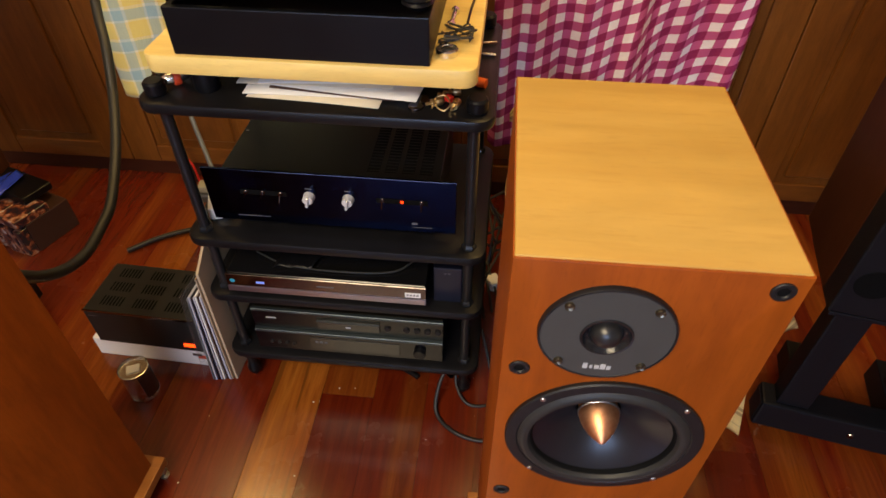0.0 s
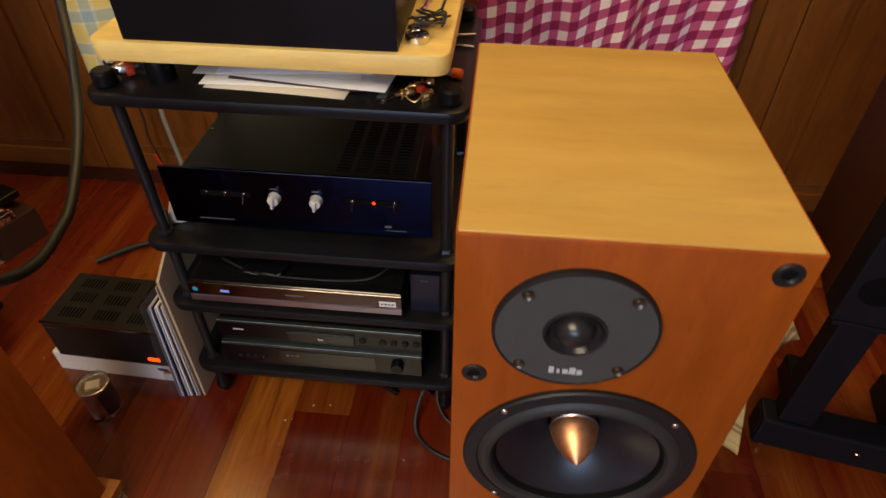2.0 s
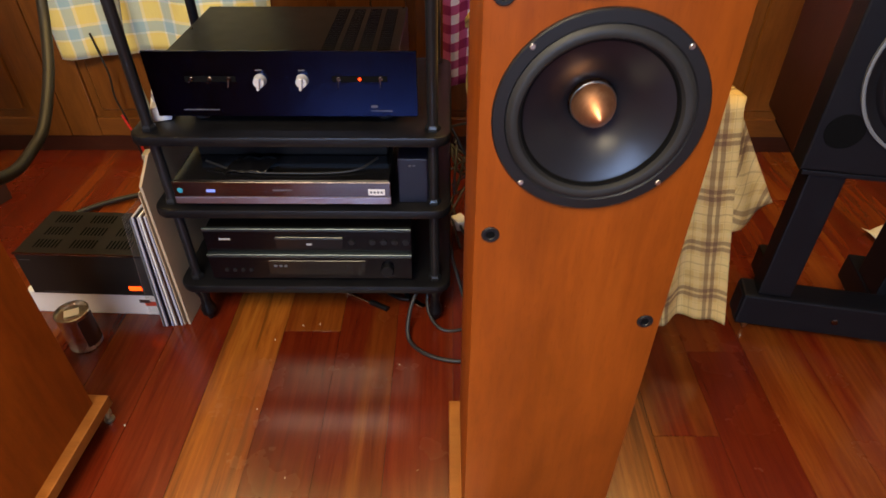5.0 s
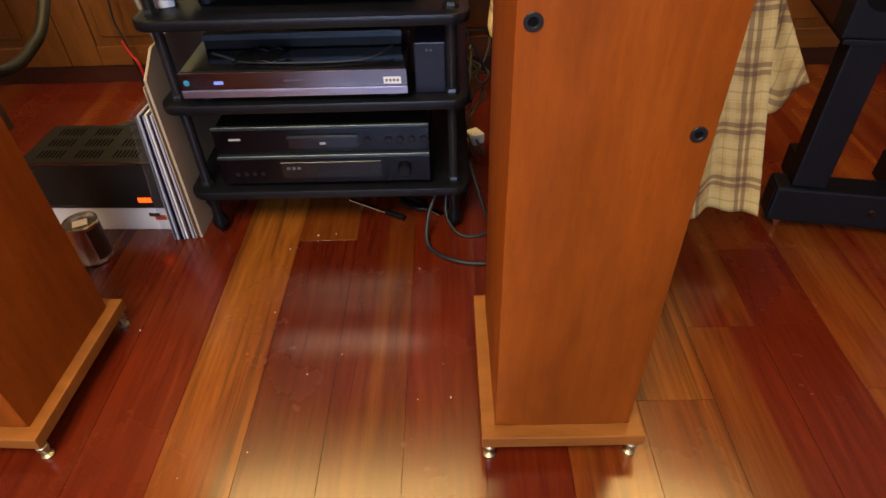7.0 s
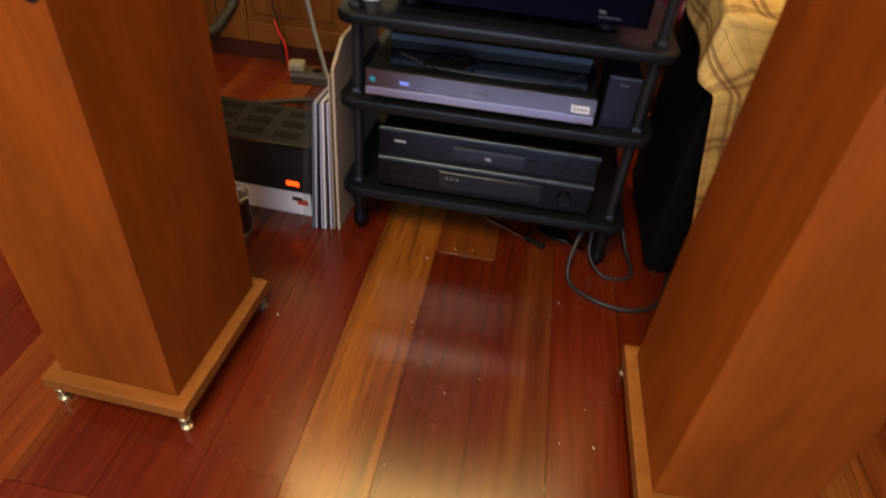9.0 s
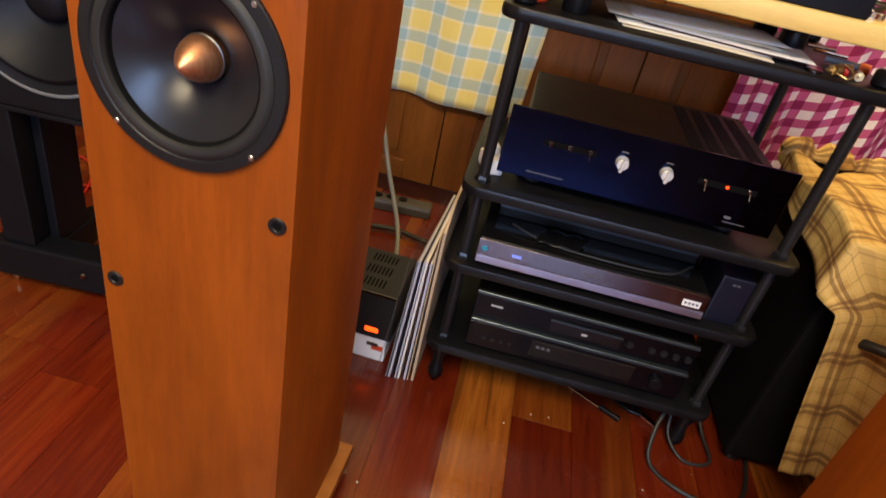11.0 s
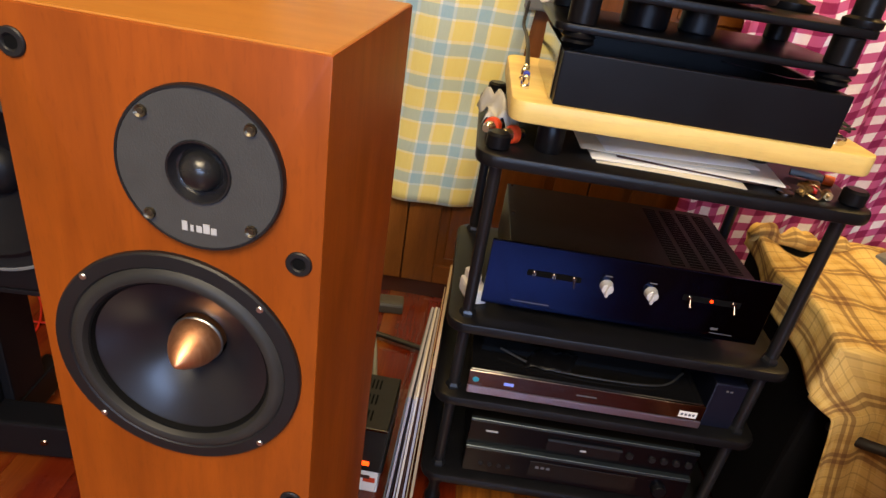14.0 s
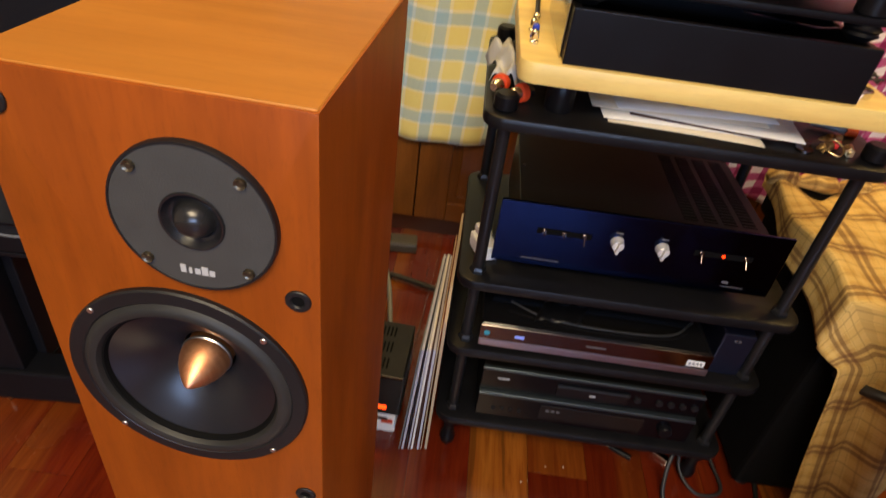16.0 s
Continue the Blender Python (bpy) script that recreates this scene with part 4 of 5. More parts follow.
for i, (yy, ang) in enumerate(((1.10, -8), (1.145, 12))):
    sd = thing("steel_rod", "thin steel tool lying on the rack shelf", "tool", pose(0.062, yy + 0.03, 0.8065, 0, 0, ang), "tools on the shelf")
    part("rod", tube([(-0.03, 0, 0.003), (0, 0, 0.003), (0.028, 0, 0.003)], 0.0028, 8, 3), M_CHROME, sd, "", True)
pch = cloth("plastic_pouch", 14, 14, lambda a, b: Vector((-0.508 + 0.055 * a + 0.010 * math.sin(7 * b), 1.00 + 0.15 * b, 0.809 + 0.042 * math.sin(math.pi * min(1.0, 0.15 + 0.85 * a)) * math.sin(math.pi * (0.15 + 0.7 * b)) + 0.009 * math.sin(13 * a + 8 * b) + 0.006 * math.sin(23 * b))), lambda a, b: (a, b), M_POUCH, 0.0012)
tagged(pch, "crumpled grey-white plastic bag on the rack shelf", "bag")
for i, (x, y, z, a) in enumerate(((-0.492, 0.985, 0.806, 62), (-0.462, 0.958, 0.806, 40))):
    rp = thing("cable_plug", "orange-red ringed steel plug lying on the shelf", "plug", pose(x, y, z, 0, 0, a), "plugs on the shelf")
    lay = Matrix.Translation((0, 0, 0.0145)) @ Matrix.Rotation(radians(90), 4, 'Y')
    part("ring", lathe([(0.010, 0.0), (0.0138, 0.001), (0.0145, 0.003), (0.0145, 0.010), (0.0138, 0.012), (0.010, 0.012)], lay, 24), M_VERMILION, rp, "orange-red ring", True)
    part("barrel", lathe([(0, -0.018), (0.006, -0.018), (0.0085, -0.012), (0.0098, -0.010), (0.0098, 0.0115), (0.008, 0.026), (0, 0.027)], lay, 20), M_TIN, rp, "", True)


# ---- cloths ----
def towel_place(a, b):
    x = -1.095 + 0.015 * b + (0.655 + 0.055 * b) * a
    z = 0.335 + 0.03 * a + 0.95 * b + 0.008 * math.sin(5 * a)
    y = WALL_Y - 0.028 - 0.016 * math.sin(11 * a + 1.5 * b) * (1 - 0.5 * b) - 0.008 * math.sin(23 * a - 2 * b)
    return Vector((x, y, z))


tagged(cloth("tea_towel", 60, 40, towel_place, lambda a, b: (0.66 * a, 0.95 * b), M_TOWEL), "yellow, white and blue checked towel hung on the cabinet", "towel")


def gingham_place(a, b):
    x = 0.075 + 0.605 * a + 0.05 * a * b
    z = 0.30 + 0.12 * a + 0.95 * b * (1 - 0.1 * a)
    y = 1.62 - 0.034 * math.sin(14 * a + 2 * b) - 0.016 * math.sin(33 * a + 4 * b) - 0.006 * math.sin(61 * a - 7 * b) - 0.05 * a * (1 - b) + 0.10 * max(0.0, b - 0.72) / 0.28
    return Vector((x, y, z))


def gingham_uv(a, b):
    s = max(0.0, a - 0.32)
    return (0.68 * a + 0.10 * s * (1 - b), 0.93 * b - 0.30 * s)


tagged(cloth("gingham_cloth", 80, 50, gingham_place, gingham_uv, M_GINGHAM), "magenta and white gingham cloth hung in folds", "cloth")

# covered box beside the rack
BX0, BX1, BY0, BY1, BZ = 0.150, 0.595, 0.90, 1.30, 0.570
cb = thing("covered_box", "black box under a plaid cloth beside the rack", "box", pose(0, 0, 0))
part("lid", box(BX0, BX1, BY0, BY1, 0.50, BZ, 0.008), M_FELT, cb)
part("body", box(BX0 + 0.012, 0.50, BY0 + 0.01, BY1 - 0.01, 0.03, 0.4995, 0.01), M_FELT, cb)
for fx in (BX0 + 0.05, 0.45):
    for fy in (BY0 + 0.05, BY1 - 0.05):
        part("foot", cyl(fx, fy, 0, 0.031, 0.02, 16), M_RUBBER, cb)
TOP_RUN, FRONT_RUN, SIDE = 0.425, 0.49, 0.11


def plaid_place(a, b):
    """Over the top from the back edge, down the front almost to the floor, and a short way down the left side."""
    s = b * (TOP_RUN + FRONT_RUN)
    across = a * (BX1 - BX0 + SIDE + 0.02) - SIDE
    top_z = BZ + 0.010 + 0.006 * math.sin(11 * a + 19 * b) + 0.003 * math.sin(37 * a - 16 * b) + 0.014 * math.exp(-((s - 0.02) / 0.05) ** 2) * math.sin(13 * a)
    y_top = BY1 + 0.01 - s
    wave = 0.016 * math.sin(17 * a + 3 * b) + 0.008 * math.sin(39 * a + 5 * b)
    k = max(0.0, s - TOP_RUN)
    bend = min(1.0, max(0.0, (s - TOP_RUN + 0.02) / 0.04))
    y = y_top if k == 0 else BY1 + 0.01 - TOP_RUN - 0.010 - 0.055 * (k / FRONT_RUN) ** 0.8 - wave * min(1, 6 * k)
    z = top_z if k == 0 else BZ + 0.004 - 0.955 * k
    x = BX0 + across
    if k == 0:
        if across < 0:
            length = SIDE * (0.25 + 0.75 * min(1.0, s / TOP_RUN)) / SIDE
            drop = -across * length
            x = BX0 - 0.006 - 0.10 * drop + 0.006 * math.sin(24 * s)
            z = top_z - drop
    else:
        f = k / FRONT_RUN
        left = BX0 - 0.014 + 0.060 * f + 0.022 * f * f
        right = BX1 + 0.012 + 0.075 * f
        t = min(1.0, max(0.0, (across + SIDE) / (BX1 - BX0 + SIDE + 0.02)))
        x = left + (right - left) * t
        mixin = min(1.0, k / 0.12)
        if across < 0:
            drop = -across
            x = x * mixin + (BX0 - 0.006 - 0.10 * drop) * (1 - mixin)
            z = z - drop * (1 - mixin)
            y = y + 0.02 * (1 - mixin)
    return Vector((x, y, z))


pc = cloth("plaid_cloth", 80, 100, plaid_place, lambda a, b: (0.56 * a, 0.915 * b + 0.03 * a), M_PLAID, 0.003)
tagged(pc, "beige and brown plaid cloth draped over the box", "cloth")


def flap_place(a, b):
    """The corner that hangs from the front edge beyond the right side of the box."""
    top = Vector((BX1 + 0.012, 0.892, BZ - 0.006)) + Vector((0.006, 0.03, 0.0)) * a
    low = Vector((0.655, 0.886, 0.295)).lerp(Vector((0.757, 0.925, 0.338)), a)
    p = top.lerp(low, b)
    p.y -= 0.012 * math.sin(6 * a) * b
    p.z -= 0.010 * math.sin(math.pi * a) * b
    return p


def hem_place(a, b):
    """The bunched hem along the back edge, thickest at the corner beside the rack."""
    x = BX0 - 0.02 + 0.30 * a
    r = (0.022 + 0.007 * math.sin(21 * a) + 0.004 * math.sin(47 * a)) * (1.15 - 0.75 * a) * (0.35 + 0.65 * min(1.0, 9 * a))
    w = 2 * math.pi * b
    k = r * (1 + 0.16 * math.sin(3 * w + 15 * a))
    return Vector((x, BY1 - 0.012 + k * math.cos(w) + 0.008 * math.sin(12 * a), BZ + 0.006 + 0.7 * r + 0.8 * k * math.sin(w)))


hm = cloth("rolled_hem", 46, 18, hem_place, lambda a, b: (0.30 * a, 0.12 * b), M_PLAID, 0.002)
hm.parent = pc
fl = cloth("hanging_corner", 20, 24, flap_place, lambda a, b: (0.23 + 0.09 * a * b + 0.10 * b, 0.10 + 0.22 * b - 0.06 * a * b), M_PLAID, 0.003)
fl.parent = pc
rc = thing("remote_control", "silver grey remote control on the plaid cloth", "remote control", pose(0.44, 1.20, BZ + 0.018, 0, 0, 35))
part("body", box(-0.022, 0.022, -0.07, 0.07, 0, 0.016, 0.004), M_GREYCABLE, rc)


# ---- black speakers on stands ----
def stand_and_speaker(cx, cy, turn, mirror):
    st = thing("speaker_stand", "black steel speaker stand with a square base", "stand", pose(cx, cy, 0, 0, 0, turn), "pair of stands")
    w, d = 0.20, 0.23
    part("front_bar", box(-w, w, 0.0, 0.065, 0.03, 0.115, 0.006), M_STAND, st)
    for s in (-1, 1):
        c = s * 0.138
        part("side_bar", box(c - 0.020 - s * 0.035, c + 0.020 - s * 0.035, 0.0655, d, 0.03, 0.098, 0.004), M_STAND, st)
        part("column", box(c - 0.034, c + 0.034, 0.010, 0.062, 0.1155, 0.428, 0.004), M_STAND, st)
        part("web", box(c - 0.016 - s * 0.036, c + 0.016 - s * 0.036, 0.0625, 0.165, 0.0985, 0.428, 0.003), M_STAND, st)
        for y in (0.02, d - 0.03):
            x = s * (w - 0.03) if y < 0.1 else c - s * 0.035
            part("spike", lathe([(0, 0), (0.003, 0.003), (0.008, 0.018), (0.009, 0.03)], Matrix.Translation((x, y, 0)), 12), M_BRASS, st, "", True)
    part("end_cap", box(-w - 0.0025, -w - 0.0003, 0.006, 0.059, 0.036, 0.109, 0.001, 1), M_RUBBER, st)
    part("end_cap", box(w + 0.0003, w + 0.0025, 0.006, 0.059, 0.036, 0.109, 0.001, 1), M_RUBBER, st)
    part("top_plate", box(-w + 0.01, w - 0.01, 0.0, d, 0.4285, 0.4385, 0.002), M_STAND, st)
    part("bolt", lathe([(0, 0.003), (0.006, 0.003), (0.008, 0)], facing(0.0, 0.0, 0.07), 14), M_STRIP, st)
    sp = thing("studio_monitor", "large black-fronted speaker with a ringed bass driver", "speaker", pose(cx, cy, 0.4385, 0, 0, turn), "pair of stand speakers")
    dx = 0.008 * mirror
    part("cabinet", box(-0.195, 0.195, 0.0605, 0.29, 0, 0.68, 0.004), M_DARKSIDE, sp, "dark wood cabinet")
    part("baffle", bored_cabinet(0.1948, 0.060, 0.0005, 0.6795, dx, 0.205, 0.146, 0.05, 0.004), M_STAND, sp, "black baffle")
    f = facing(dx, 0.0, 0.205)
    wf = part("woofer", lathe([(0.165, 0.0), (0.165, 0.004), (0.158, 0.006), (0.150, 0.002), (0.143, 0.001), (0.138, 0.007), (0.133, 0.009), (0.127, 0.006), (0.122, -0.001), (0.07, -0.028), (0.045, -0.040), (0.040, -0.026), (0.025, -0.016), (0, -0.012)], f, 64), M_STAND, sp, "", True)
    part("ring", lathe([(0.1655, 0.0005), (0.1655, 0.0065), (0.1615, 0.0075), (0.1595, 0.0062)], f, 64), M_GREYCABLE, wf, "pale metal rim", True)
    part("port", lathe([(0.034, 0.0), (0.033, 0.0012), (0, 0.0012)], facing(-0.148, 0.0, 0.084), 32), M_SLOT, sp, "", True)
    part("tweeter", lathe([(0.055, 0.0), (0.055, 0.005), (0.04, 0.005), (0.02, -0.004), (0.014, 0.004), (0, 0.008)], facing(0.0, 0.0, 0.53), 40), M_RUBBER, sp, "", True)


stand_and_speaker(0.950, 0.850, -11, 1)
stand_and_speaker(-1.265, 0.868, 4, -1)


# ---- things on the floor ----
amp = thing("power_amplifier", "small black power amplifier with a vented top", "amplifier", pose(-0.735, 0.932, 0, 0, 0, -2))
cs = part("case", box(-0.148, 0.148, 0.0, 0.165, 0.0665, 0.188, 0.002, 1), M_AMPCASE, amp)
for gy in range(3):
    for gx in range(3):
        for k in range(7):
            x = -0.115 + gx * 0.085 + k * 0.0085
            part("vent_slot", box(x, x + 0.004, 0.022 + gy * 0.048, 0.052 + gy * 0.048, 0.1878, 0.1884), M_SLOT, cs)
part("top_edge", box(-0.1485, 0.1485, -0.0012, 0.002, 0.1835, 0.1885), M_STRIP, cs)
part("indicator", box(0.088, 0.118, -0.002, 0.001, 0.084, 0.096, 0.001, 1), M_LEDHOT, amp, "glowing orange power switch")
part("marking", box(-0.14, -0.115, -0.0008, -0.0003, 0.168, 0.170), M_DIMMARK, amp)
part("marking", box(-0.12, -0.06, -0.0008, -0.0003, 0.0735, 0.0750), M_DIMMARK, amp)
fb = thing("foam_block", "white polystyrene block under the power amplifier", "block", pose(-0.745, 0.938, 0, 0, 0, -2))
blk = part("block", box(-0.165, 0.150, 0.0, 0.15, 0.0, 0.066, 0.004), M_FOAM, fb)
part("print", box(0.118, 0.144, -0.0006, -0.0001, 0.030, 0.044), M_VERMILION, blk, "faded red print")
part("print", box(0.106, 0.132, -0.0009, -0.0007, 0.040, 0.050), M_LABELDARK, blk, "dark print")

can = thing("tin_can", "open silver tin can with a dark label", "can", pose(-0.737, 0.842, 0, 0, 0, 25))
part("shell", lathe([(0, 0.001), (0.033, 0.001), (0.0355, 0.003), (0.0355, 0.006), (0.0345, 0.008), (0.0345, 0.094), (0.0358, 0.096), (0.0358, 0.100), (0.0335, 0.1005), (0.0325, 0.094), (0, 0.093)], None, 48), M_TIN, can, "", True)
lb = bmesh.new()
ring = [[lb.verts.new((0.0349 * math.cos(radians(a)), 0.0349 * math.sin(radians(a)), z)) for a in range(-75, 50, 6)] for z in (0.012, 0.09)]
for i in range(len(ring[0]) - 1):
    lb.faces.new((ring[0][i], ring[0][i + 1], ring[1][i + 1], ring[1][i]))
part("label_band", lb, M_LABELDARK, can, "dark printed label", True)
part("lid", box(-0.016, 0.014, -0.012, 0.012, 0.0945, 0.0965, 0.001), M_WHITE, can, "bent lid scrap")

# leaning records: a tall cardboard sheet, a brown folder, fanned sleeves and a clear cover
cbd = bmesh.new()
outline = [(0.0, 0.0), (0.318, 0.0), (0.318, 0.425), (0.060, 0.425), (0.0, 0.385)]
sides = [[cbd.verts.new((x, y, z)) for y, z in outline] for x in (-0.0028, 0.0028)]
cbd.faces.new(sides[0])
cbd.faces.new(sides[1][::-1])
for i in range(5):
    cbd.faces.new((sides[0][i], sides[1][i], sides[1][(i + 1) % 5], sides[0][(i + 1) % 5]))
bmesh.ops.recalc_face_normals(cbd, faces=cbd.faces)
ob = part("cardboard_sheet", cbd, M_CARD)
ob.matrix_world = pose(-0.520, 0.902, 0.001, 0, 0.2, -1.5)
tagged(ob, "tall sheet of brown cardboard leaning on the rack", "cardboard")
ob = part("brown_folder", box(-0.0012, 0.0012, 0, 0.31, 0.0, 0.372, 0.0004, 1), M_CARD)
ob.matrix_world = pose(-0.530, 0.899, 0.001, 0, 0.7, -1.5)
tagged(ob, "thin brown card folder leaning among the records", "folder")
SLEEVES = ((M_LILAC, 0.0024, "pale lilac"), (M_LABELDARK, 0.0014, "dark printed"), (M_PAPER, 0.0022, "white"), (M_LILAC, 0.0018, "pale lilac"), (M_NAVY, 0.0016, "dark blue"), (M_LILAC, 0.0024, "pale lilac"), (M_GREYCABLE, 0.0014, "grey"))
for k, (mat, half, word) in enumerate(SLEEVES):
    ob = part("record_sleeve", box(-half, half, 0, 0.31, 0.0, 0.314 + 0.002 * (k % 3), 0.0005, 1), mat)
    ob.matrix_world = pose(-0.5370 - 0.0068 * k, 0.898 - 0.001 * k, 0.001, 0, 1.1 + 0.42 * k, -1.5 - 0.3 * k)
    tagged(ob, "record in a %s sleeve leaning beside the rack" % word, "record", "leaning records")
ob = part("clear_cover", box(-0.0005, 0.0005, 0, 0.30, 0.0, 0.318), M_CLEAR)
ob.matrix_world = pose(-0.602, 0.893, 0.001, 0, 5.2, -4)
ob.visible_shadow = False
tagged(ob, "empty clear plastic record cover leaning on the sleeves", "cover")

bxl = thing("packet_box", "dark stack of printed cases with a blue wrapper", "box", pose(-1.40, 1.40, 0, 0, 0, -20))
part("tray", box(-0.13, 0.13, -0.06, 0.09, 0.0, 0.105, 0.003), M_LABELDARK, bxl)
for i in range(9):
    x = -0.128 + i * 0.0288
    part("packet", box(x, x + 0.0262, -0.095 + 0.003 * (i % 3), -0.0605, 0.001, 0.098 + 0.004 * (i % 2), 0.0015, 1), M_PRINT, bxl)
for i in range(3):
    x = -0.128 + i * 0.087
    part("case", box(x, x + 0.082, -0.092 + 0.004 * i, 0.03, 0.1055, 0.128 + 0.003 * i, 0.002, 1), M_PRINT, bxl)
part("top_case", box(-0.125, 0.09, -0.01, 0.088, 0.1355, 0.160, 0.002, 1), M_SATIN, bxl, "black case")
part("marking", box(-0.10, -0.02, -0.0106, -0.0101, 0.145, 0.149), M_DIMMARK, bxl)
wr = cloth("blue_wrapper", 10, 14, lambda a, b: Vector((-0.05 + 0.07 * a - 0.02 * b, -0.075 + 0.15 * b, 0.142 + 0.022 * min(1, b * 2.2) + 0.006 * math.sin(9 * a + 4 * b) + 0.008 * a)), lambda a, b: (a, b), M_BLUE, 0.001)
wr.parent = bxl
wr["label"] = "bright blue wrapper"

ps = thing("power_strip", "dusty clear power strip on the floor by the wall", "power strip", pose(-0.79, 1.62, 0, 0, 0, 5))
part("body", box(-0.10, 0.16, -0.025, 0.025, 0, 0.04, 0.006), M_STRIPBODY, ps)
part("rim", box(-0.098, 0.158, -0.0268, -0.0253, 0.026, 0.036, 0.0005, 1), M_GREYCABLE, ps, "grey rim")
part("plug", box(-0.105, -0.055, -0.022, 0.022, 0.0402, 0.066, 0.007), M_DUSTY, ps, "dusty clear plug")
for i in range(3):
    part("socket", cyl(-0.015 + i * 0.04, 0, 0.0401, 0.043, 0.014, 16), M_SATIN, ps)


def cable(pts, r, mat, label, name="cable"):
    return tagged(part(name, tube(pts, r, 10, 10), mat, None, "", True), label, "cable", "loose cables")


heavy = cable([(-0.93, 1.66, 1.25), (-0.92, 1.56, 0.95), (-0.905, 1.46, 0.742), (-0.868, 1.38, 0.655), (-0.848, 1.31, 0.568), (-0.813, 1.20, 0.493), (-0.780, 1.07, 0.433), (-0.773, 1.00, 0.416), (-0.764, 0.92, 0.413), (-0.761, 0.85, 0.432), (-0.752, 0.78, 0.480), (-0.735, 0.72, 0.545), (-0.722, 0.695, 0.575)], 0.012, M_CABLE, "thick black cable hanging in a loop to the floor speaker", "thick_cable")
part("connector", box(-0.740, -0.706, 0.634, 0.700, 0.562, 0.596, 0.007), M_RUBBER, heavy, "black moulded connector")
cable([(-0.845, 1.69, 0.60), (-0.835, 1.60, 0.40), (-0.775, 1.52, 0.22), (-0.69, 1.40, 0.07), (-0.655, 1.25, 0.02), (-0.63, 1.10, 0.10)], 0.007, M_GREYCABLE, "grey cable running down from the wall", "grey_cable")
cable([(-0.975, 1.69, 0.42), (-0.958, 1.685, 0.30), (-0.964, 1.685, 0.22), (-0.952, 1.685, 0.15), (-0.948, 1.69, 0.05), (-0.95, 1.70, 0.004)], 0.003, M_CABLE, "thin dark wire hanging by the cabinet", "thin_wire")
cable([(-0.962, 1.683, 0.16), (-0.945, 1.678, 0.115), (-0.930, 1.675, 0.085), (-0.925, 1.676, 0.004)], 0.004, M_RED, "red wire end hanging by the cabinet", "red_wire")
cable([(-1.02, 1.32, 0.012), (-0.94, 1.39, 0.014), (-0.85, 1.435, 0.016), (-0.73, 1.475, 0.016), (-0.60, 1.45, 0.016), (-0.45, 1.40, 0.016)], 0.008, M_CABLE, "black mains cable behind the amplifier", "mains_cable")
cable([(0.03, 0.95, 0.10), (0.005, 0.90, 0.05), (0.005, 0.85, 0.006), (0.06, 0.80, 0.006), (0.14, 0.79, 0.006), (0.20, 0.84, 0.006), (0.24, 1.0, 0.006)], 0.0048, M_CABLE, "black cable looping over the floor", "floor_cable")
cable([(0.05, 0.98, 0.10), (0.045, 0.93, 0.03), (0.08, 0.885, 0.005), (0.14, 0.90, 0.005), (0.13, 0.98, 0.02), (0.10, 1.05, 0.10)], 0.004, M_CABLE, "thin black cable looping beside the rack", "thin_floor_cable")
cable([(0.205, 0.905, 0.400), (0.215, 0.875, 0.405), (0.25, 0.835, 0.42), (0.32, 0.80, 0.43), (0.42, 0.80, 0.42)], 0.010, M_CABLE, "black cable passing in front of the plaid cloth", "speaker_cable")
cable([(-0.42, 1.688, 0.95), (-0.425, 1.66, 0.90), (-0.43, 1.45, 0.905), (-0.44, 1.22, 0.915), (-0.446, 1.08, 0.905)], 0.004, M_CABLE, "black cable from the socket to the pine board", "lead")
cable([(-1.80, 1.46, 0.006), (-1.66, 1.42, 0.006), (-1.56, 1.27, 0.006), (-1.57, 1.13, 0.006), (-1.70, 1.06, 0.006)], 0.003, M_RED, "thin red cable curling over the floor", "red_floor_cable")
cable([(-1.75, 1.25, 0.006), (-1.65, 1.29, 0.006), (-1.56, 1.30, 0.006), (-1.45, 1.33, 0.006)], 0.003, M_RED, "thin red cable curling over the floor", "red_floor_cable")
pl = thing("pliers", "black handled pliers lying under the rack", "pliers", pose(0.0, 0.985, 0.0, 0, 0, -38))
part("handle", tube([(-0.075, 0.010, 0.006), (-0.03, 0.012, 0.006), (0.0, 0.0, 0.006)], 0.005, 10, 5), M_SATIN, pl, "", True)
part("handle", tube([(-0.075, -0.012, 0.006), (-0.03, -0.014, 0.006), (0.0, 0.0, 0.006)], 0.005, 10, 5), M_SATIN, pl, "", True)
part("jaw", box(0.0, 0.045, -0.007, 0.007, 0.002, 0.011, 0.002), M_CHROME, pl, "steel jaws")
sd = thing("screwdriver", "thin steel screwdriver lying under the rack", "screwdriver", pose(-0.14, 1.00, 0.0, 0, 0, -30))
part("shaft", tube([(-0.06, 0, 0.004), (0, 0, 0.004), (0.05, 0, 0.004)], 0.0025, 8, 3), M_CHROME, sd, "", True)
part("grip", tube([(0.05, 0, 0.0075), (0.07, 0, 0.0075), (0.10, 0, 0.0075)], 0.007, 10, 3), M_SATIN, sd, "", True)
for i, (px, py, a) in enumerate(((1.33, 1.26, 20),)):
    e = cloth("paper_scrap", 8, 6, lambda a_, b_: Vector(((a_ - 0.5) * 0.13, (b_ - 0.5) * 0.08 * (1 - 0.5 * a_), 0.003 + 0.016 * abs(math.sin(5 * a_ + 2 * b_)))), lambda a_, b_: (a_, b_), M_PAPER, 0.001)
    e.matrix_world = pose(px, py, 0.001, 0, 0, a)
    tagged(e, "crumpled white paper scrap on the floor", "paper", "paper scraps")

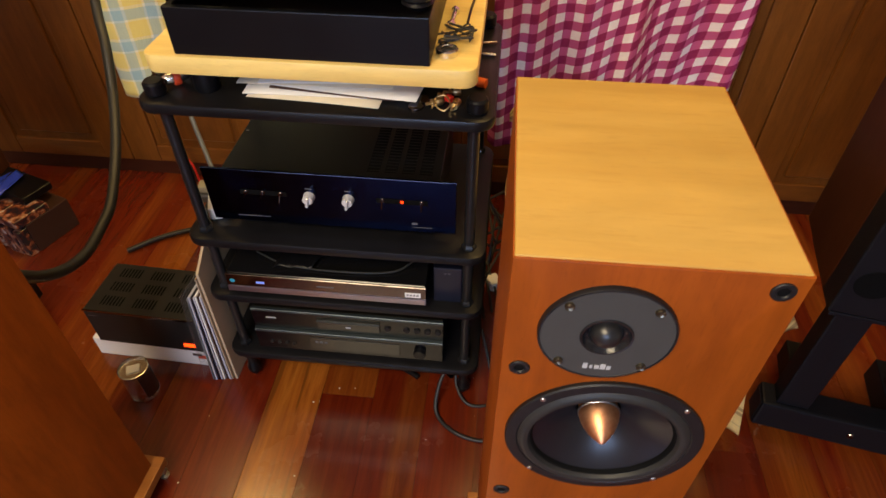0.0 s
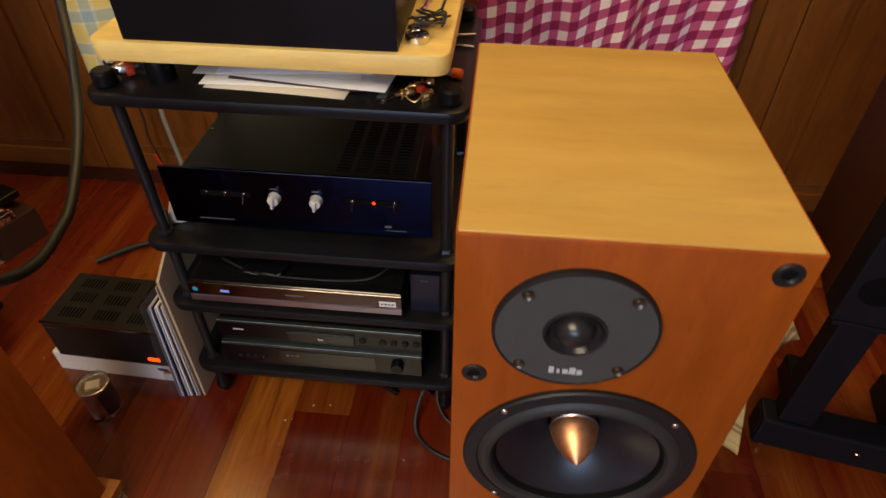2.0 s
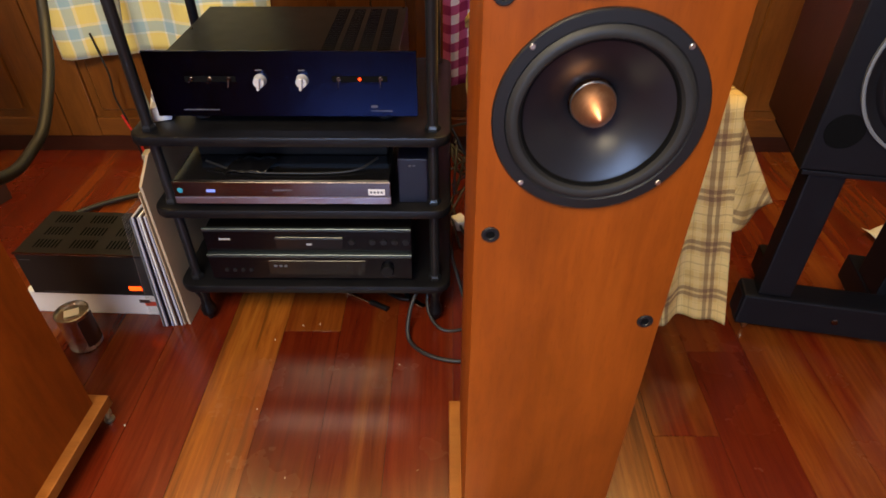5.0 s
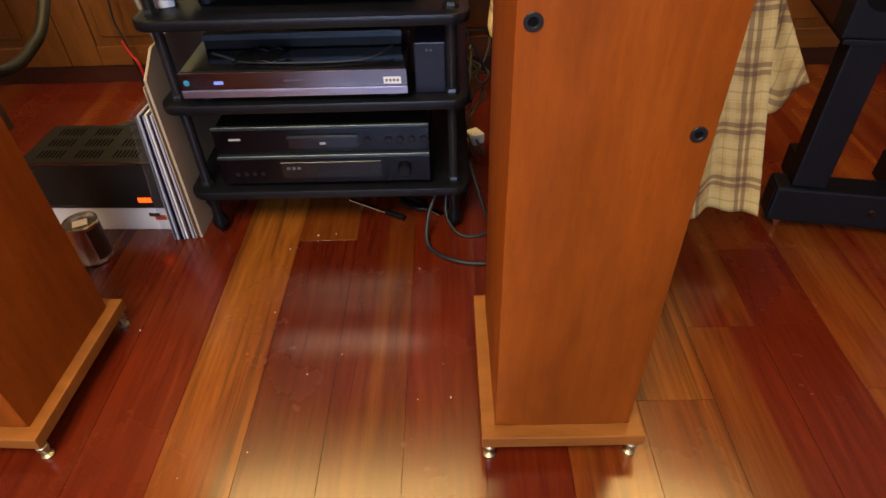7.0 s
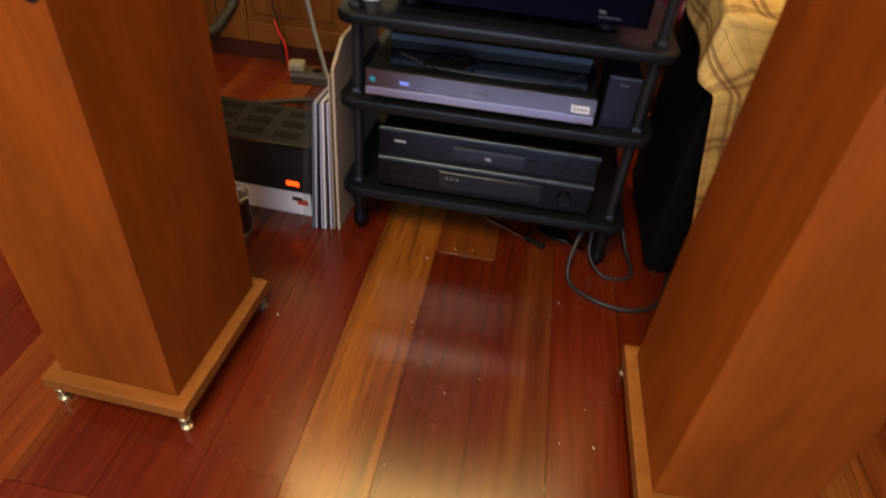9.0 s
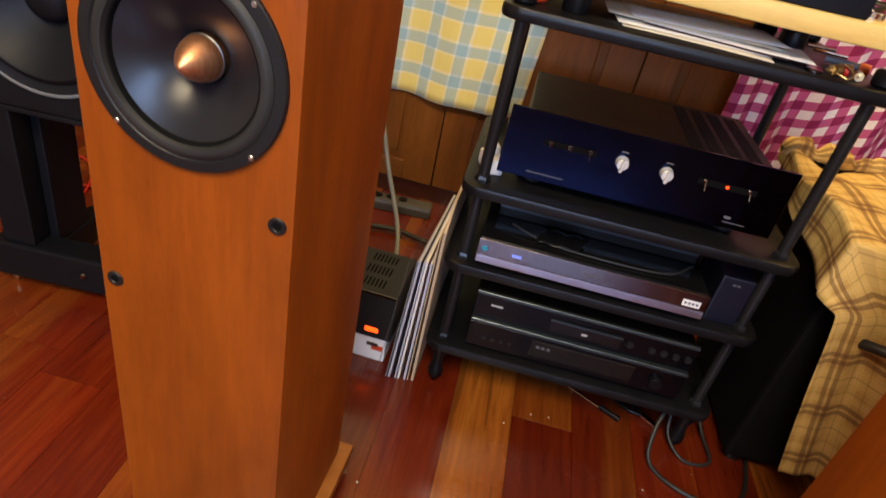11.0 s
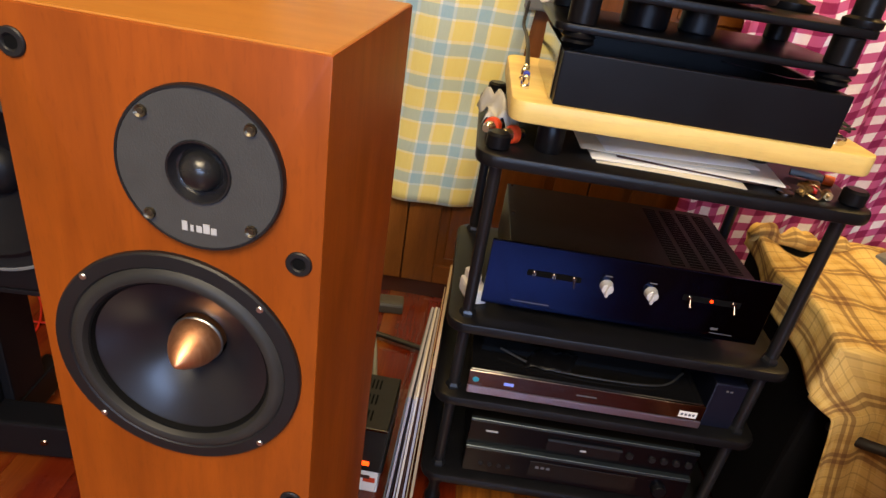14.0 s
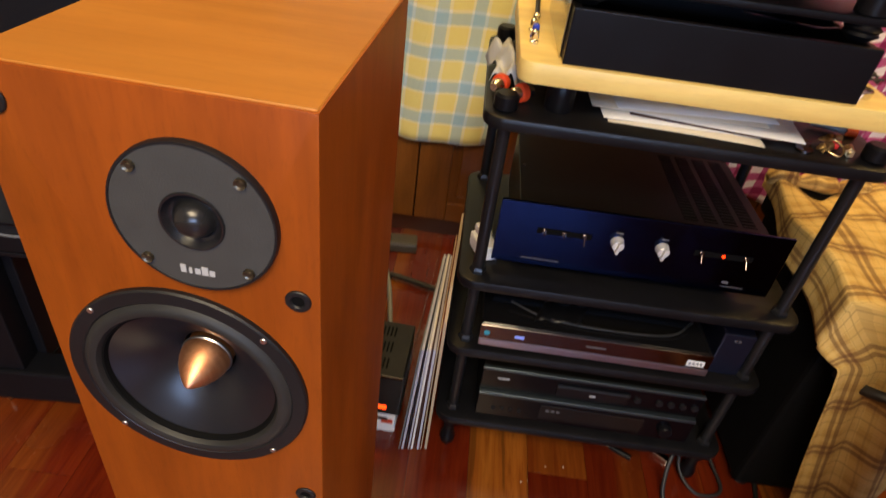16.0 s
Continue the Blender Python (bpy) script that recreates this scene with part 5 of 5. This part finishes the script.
plg = thing("white_plug", "white mains plug among the cables behind the rack", "plug", pose(0.125, 1.30, 0.0, 0, 0, 30))
part("body", box(-0.018, 0.018, -0.022, 0.022, 0.0, 0.032, 0.006), M_WHITE, plg)
rnd = random.Random(21)
for i in range(5):
    pts = [(0.03 + 0.02 * i, 1.33, 0.45 - 0.05 * i)]
    for j in range(4):
        pts.append((0.12 + rnd.uniform(-0.05, 0.05), 1.40 + rnd.uniform(-0.16, 0.10), 0.22 - 0.05 * j + rnd.uniform(-0.03, 0.03)))
    pts.append((0.10 + rnd.uniform(-0.06, 0.05), 1.25 + rnd.uniform(-0.1, 0.1), 0.006))
    cable(pts, 0.0035, M_CABLE, "tangled black lead behind the rack", "tangled_lead")

# dust and crumbs on the floor
crumbs = bmesh.new()
rnd = random.Random(11)
for i in range(22):
    x, y = rnd.uniform(-0.6, 0.1), rnd.uniform(0.1, 1.0)
    if i < 8:
        x, y = ((-0.306, 0.854), (-0.014, 0.781), (-0.209, 0.505), (-0.556, 0.618), (-0.25, 0.90), (-0.21, 0.905), (0.05, 0.45), (-0.30, 0.66))[i]
    s = 0.0011 if i < 8 else rnd.uniform(0.0003, 0.0006)
    box(x - s, x + s, y - s, y + s, 0.0001, 0.0001 + s, into=crumbs)
tagged(part("floor_crumbs", crumbs, M_PAPER), "pale crumbs scattered over the floor", "crumbs", kind="stuff")

# ---- floor planks ----
PITCH = 0.1317
JOINTS = {2: [0.882], 9: [0.824], 8: [0.602]}
# plank tones, with rack shade put into 3 and 4, floor glare into 6
TINTS = {0: 0, 1: 2, 2: 3, 3: 3, 4: 0, 5: 0, 6: 2, 7: 2, 8: 1, 9: 0, 10: 1, -1: 0, -2: 0}
rnd = random.Random(3)
first = -0.554
for c in range(-16, 25):
    xa = first + c * PITCH
    if xa + PITCH < X0 or xa > X1:
        continue
    cuts = [Y0]
    if c in JOINTS:
        cuts += [v for v in (JOINTS[c][0] - 2.4, JOINTS[c][0] - 1.2, JOINTS[c][0]) if v > Y0 + 0.2]
    else:
        y = Y0 + rnd.uniform(0.3, 1.3)
        while y < WALL_Y - 0.2:
            if not (0.0 < y < 0.85 and -1 < c < 7):
                cuts.append(y)
            y += rnd.uniform(0.8, 1.5)
    cuts.append(WALL_Y + 0.012)
    for i, (ya, yb) in enumerate(zip(cuts, cuts[1:])):
        ob = part("plank", box(xa + 0.0004, xa + PITCH - 0.0004, ya + 0.0004, yb - 0.0004, -0.012, 0.0, 0.0001, 1),
                  PLANKS[TINTS[c] if c in TINTS and ya < 0.8 else 1 if c == 2 else rnd.choice((0, 0, 1, 1, 1))], floor)
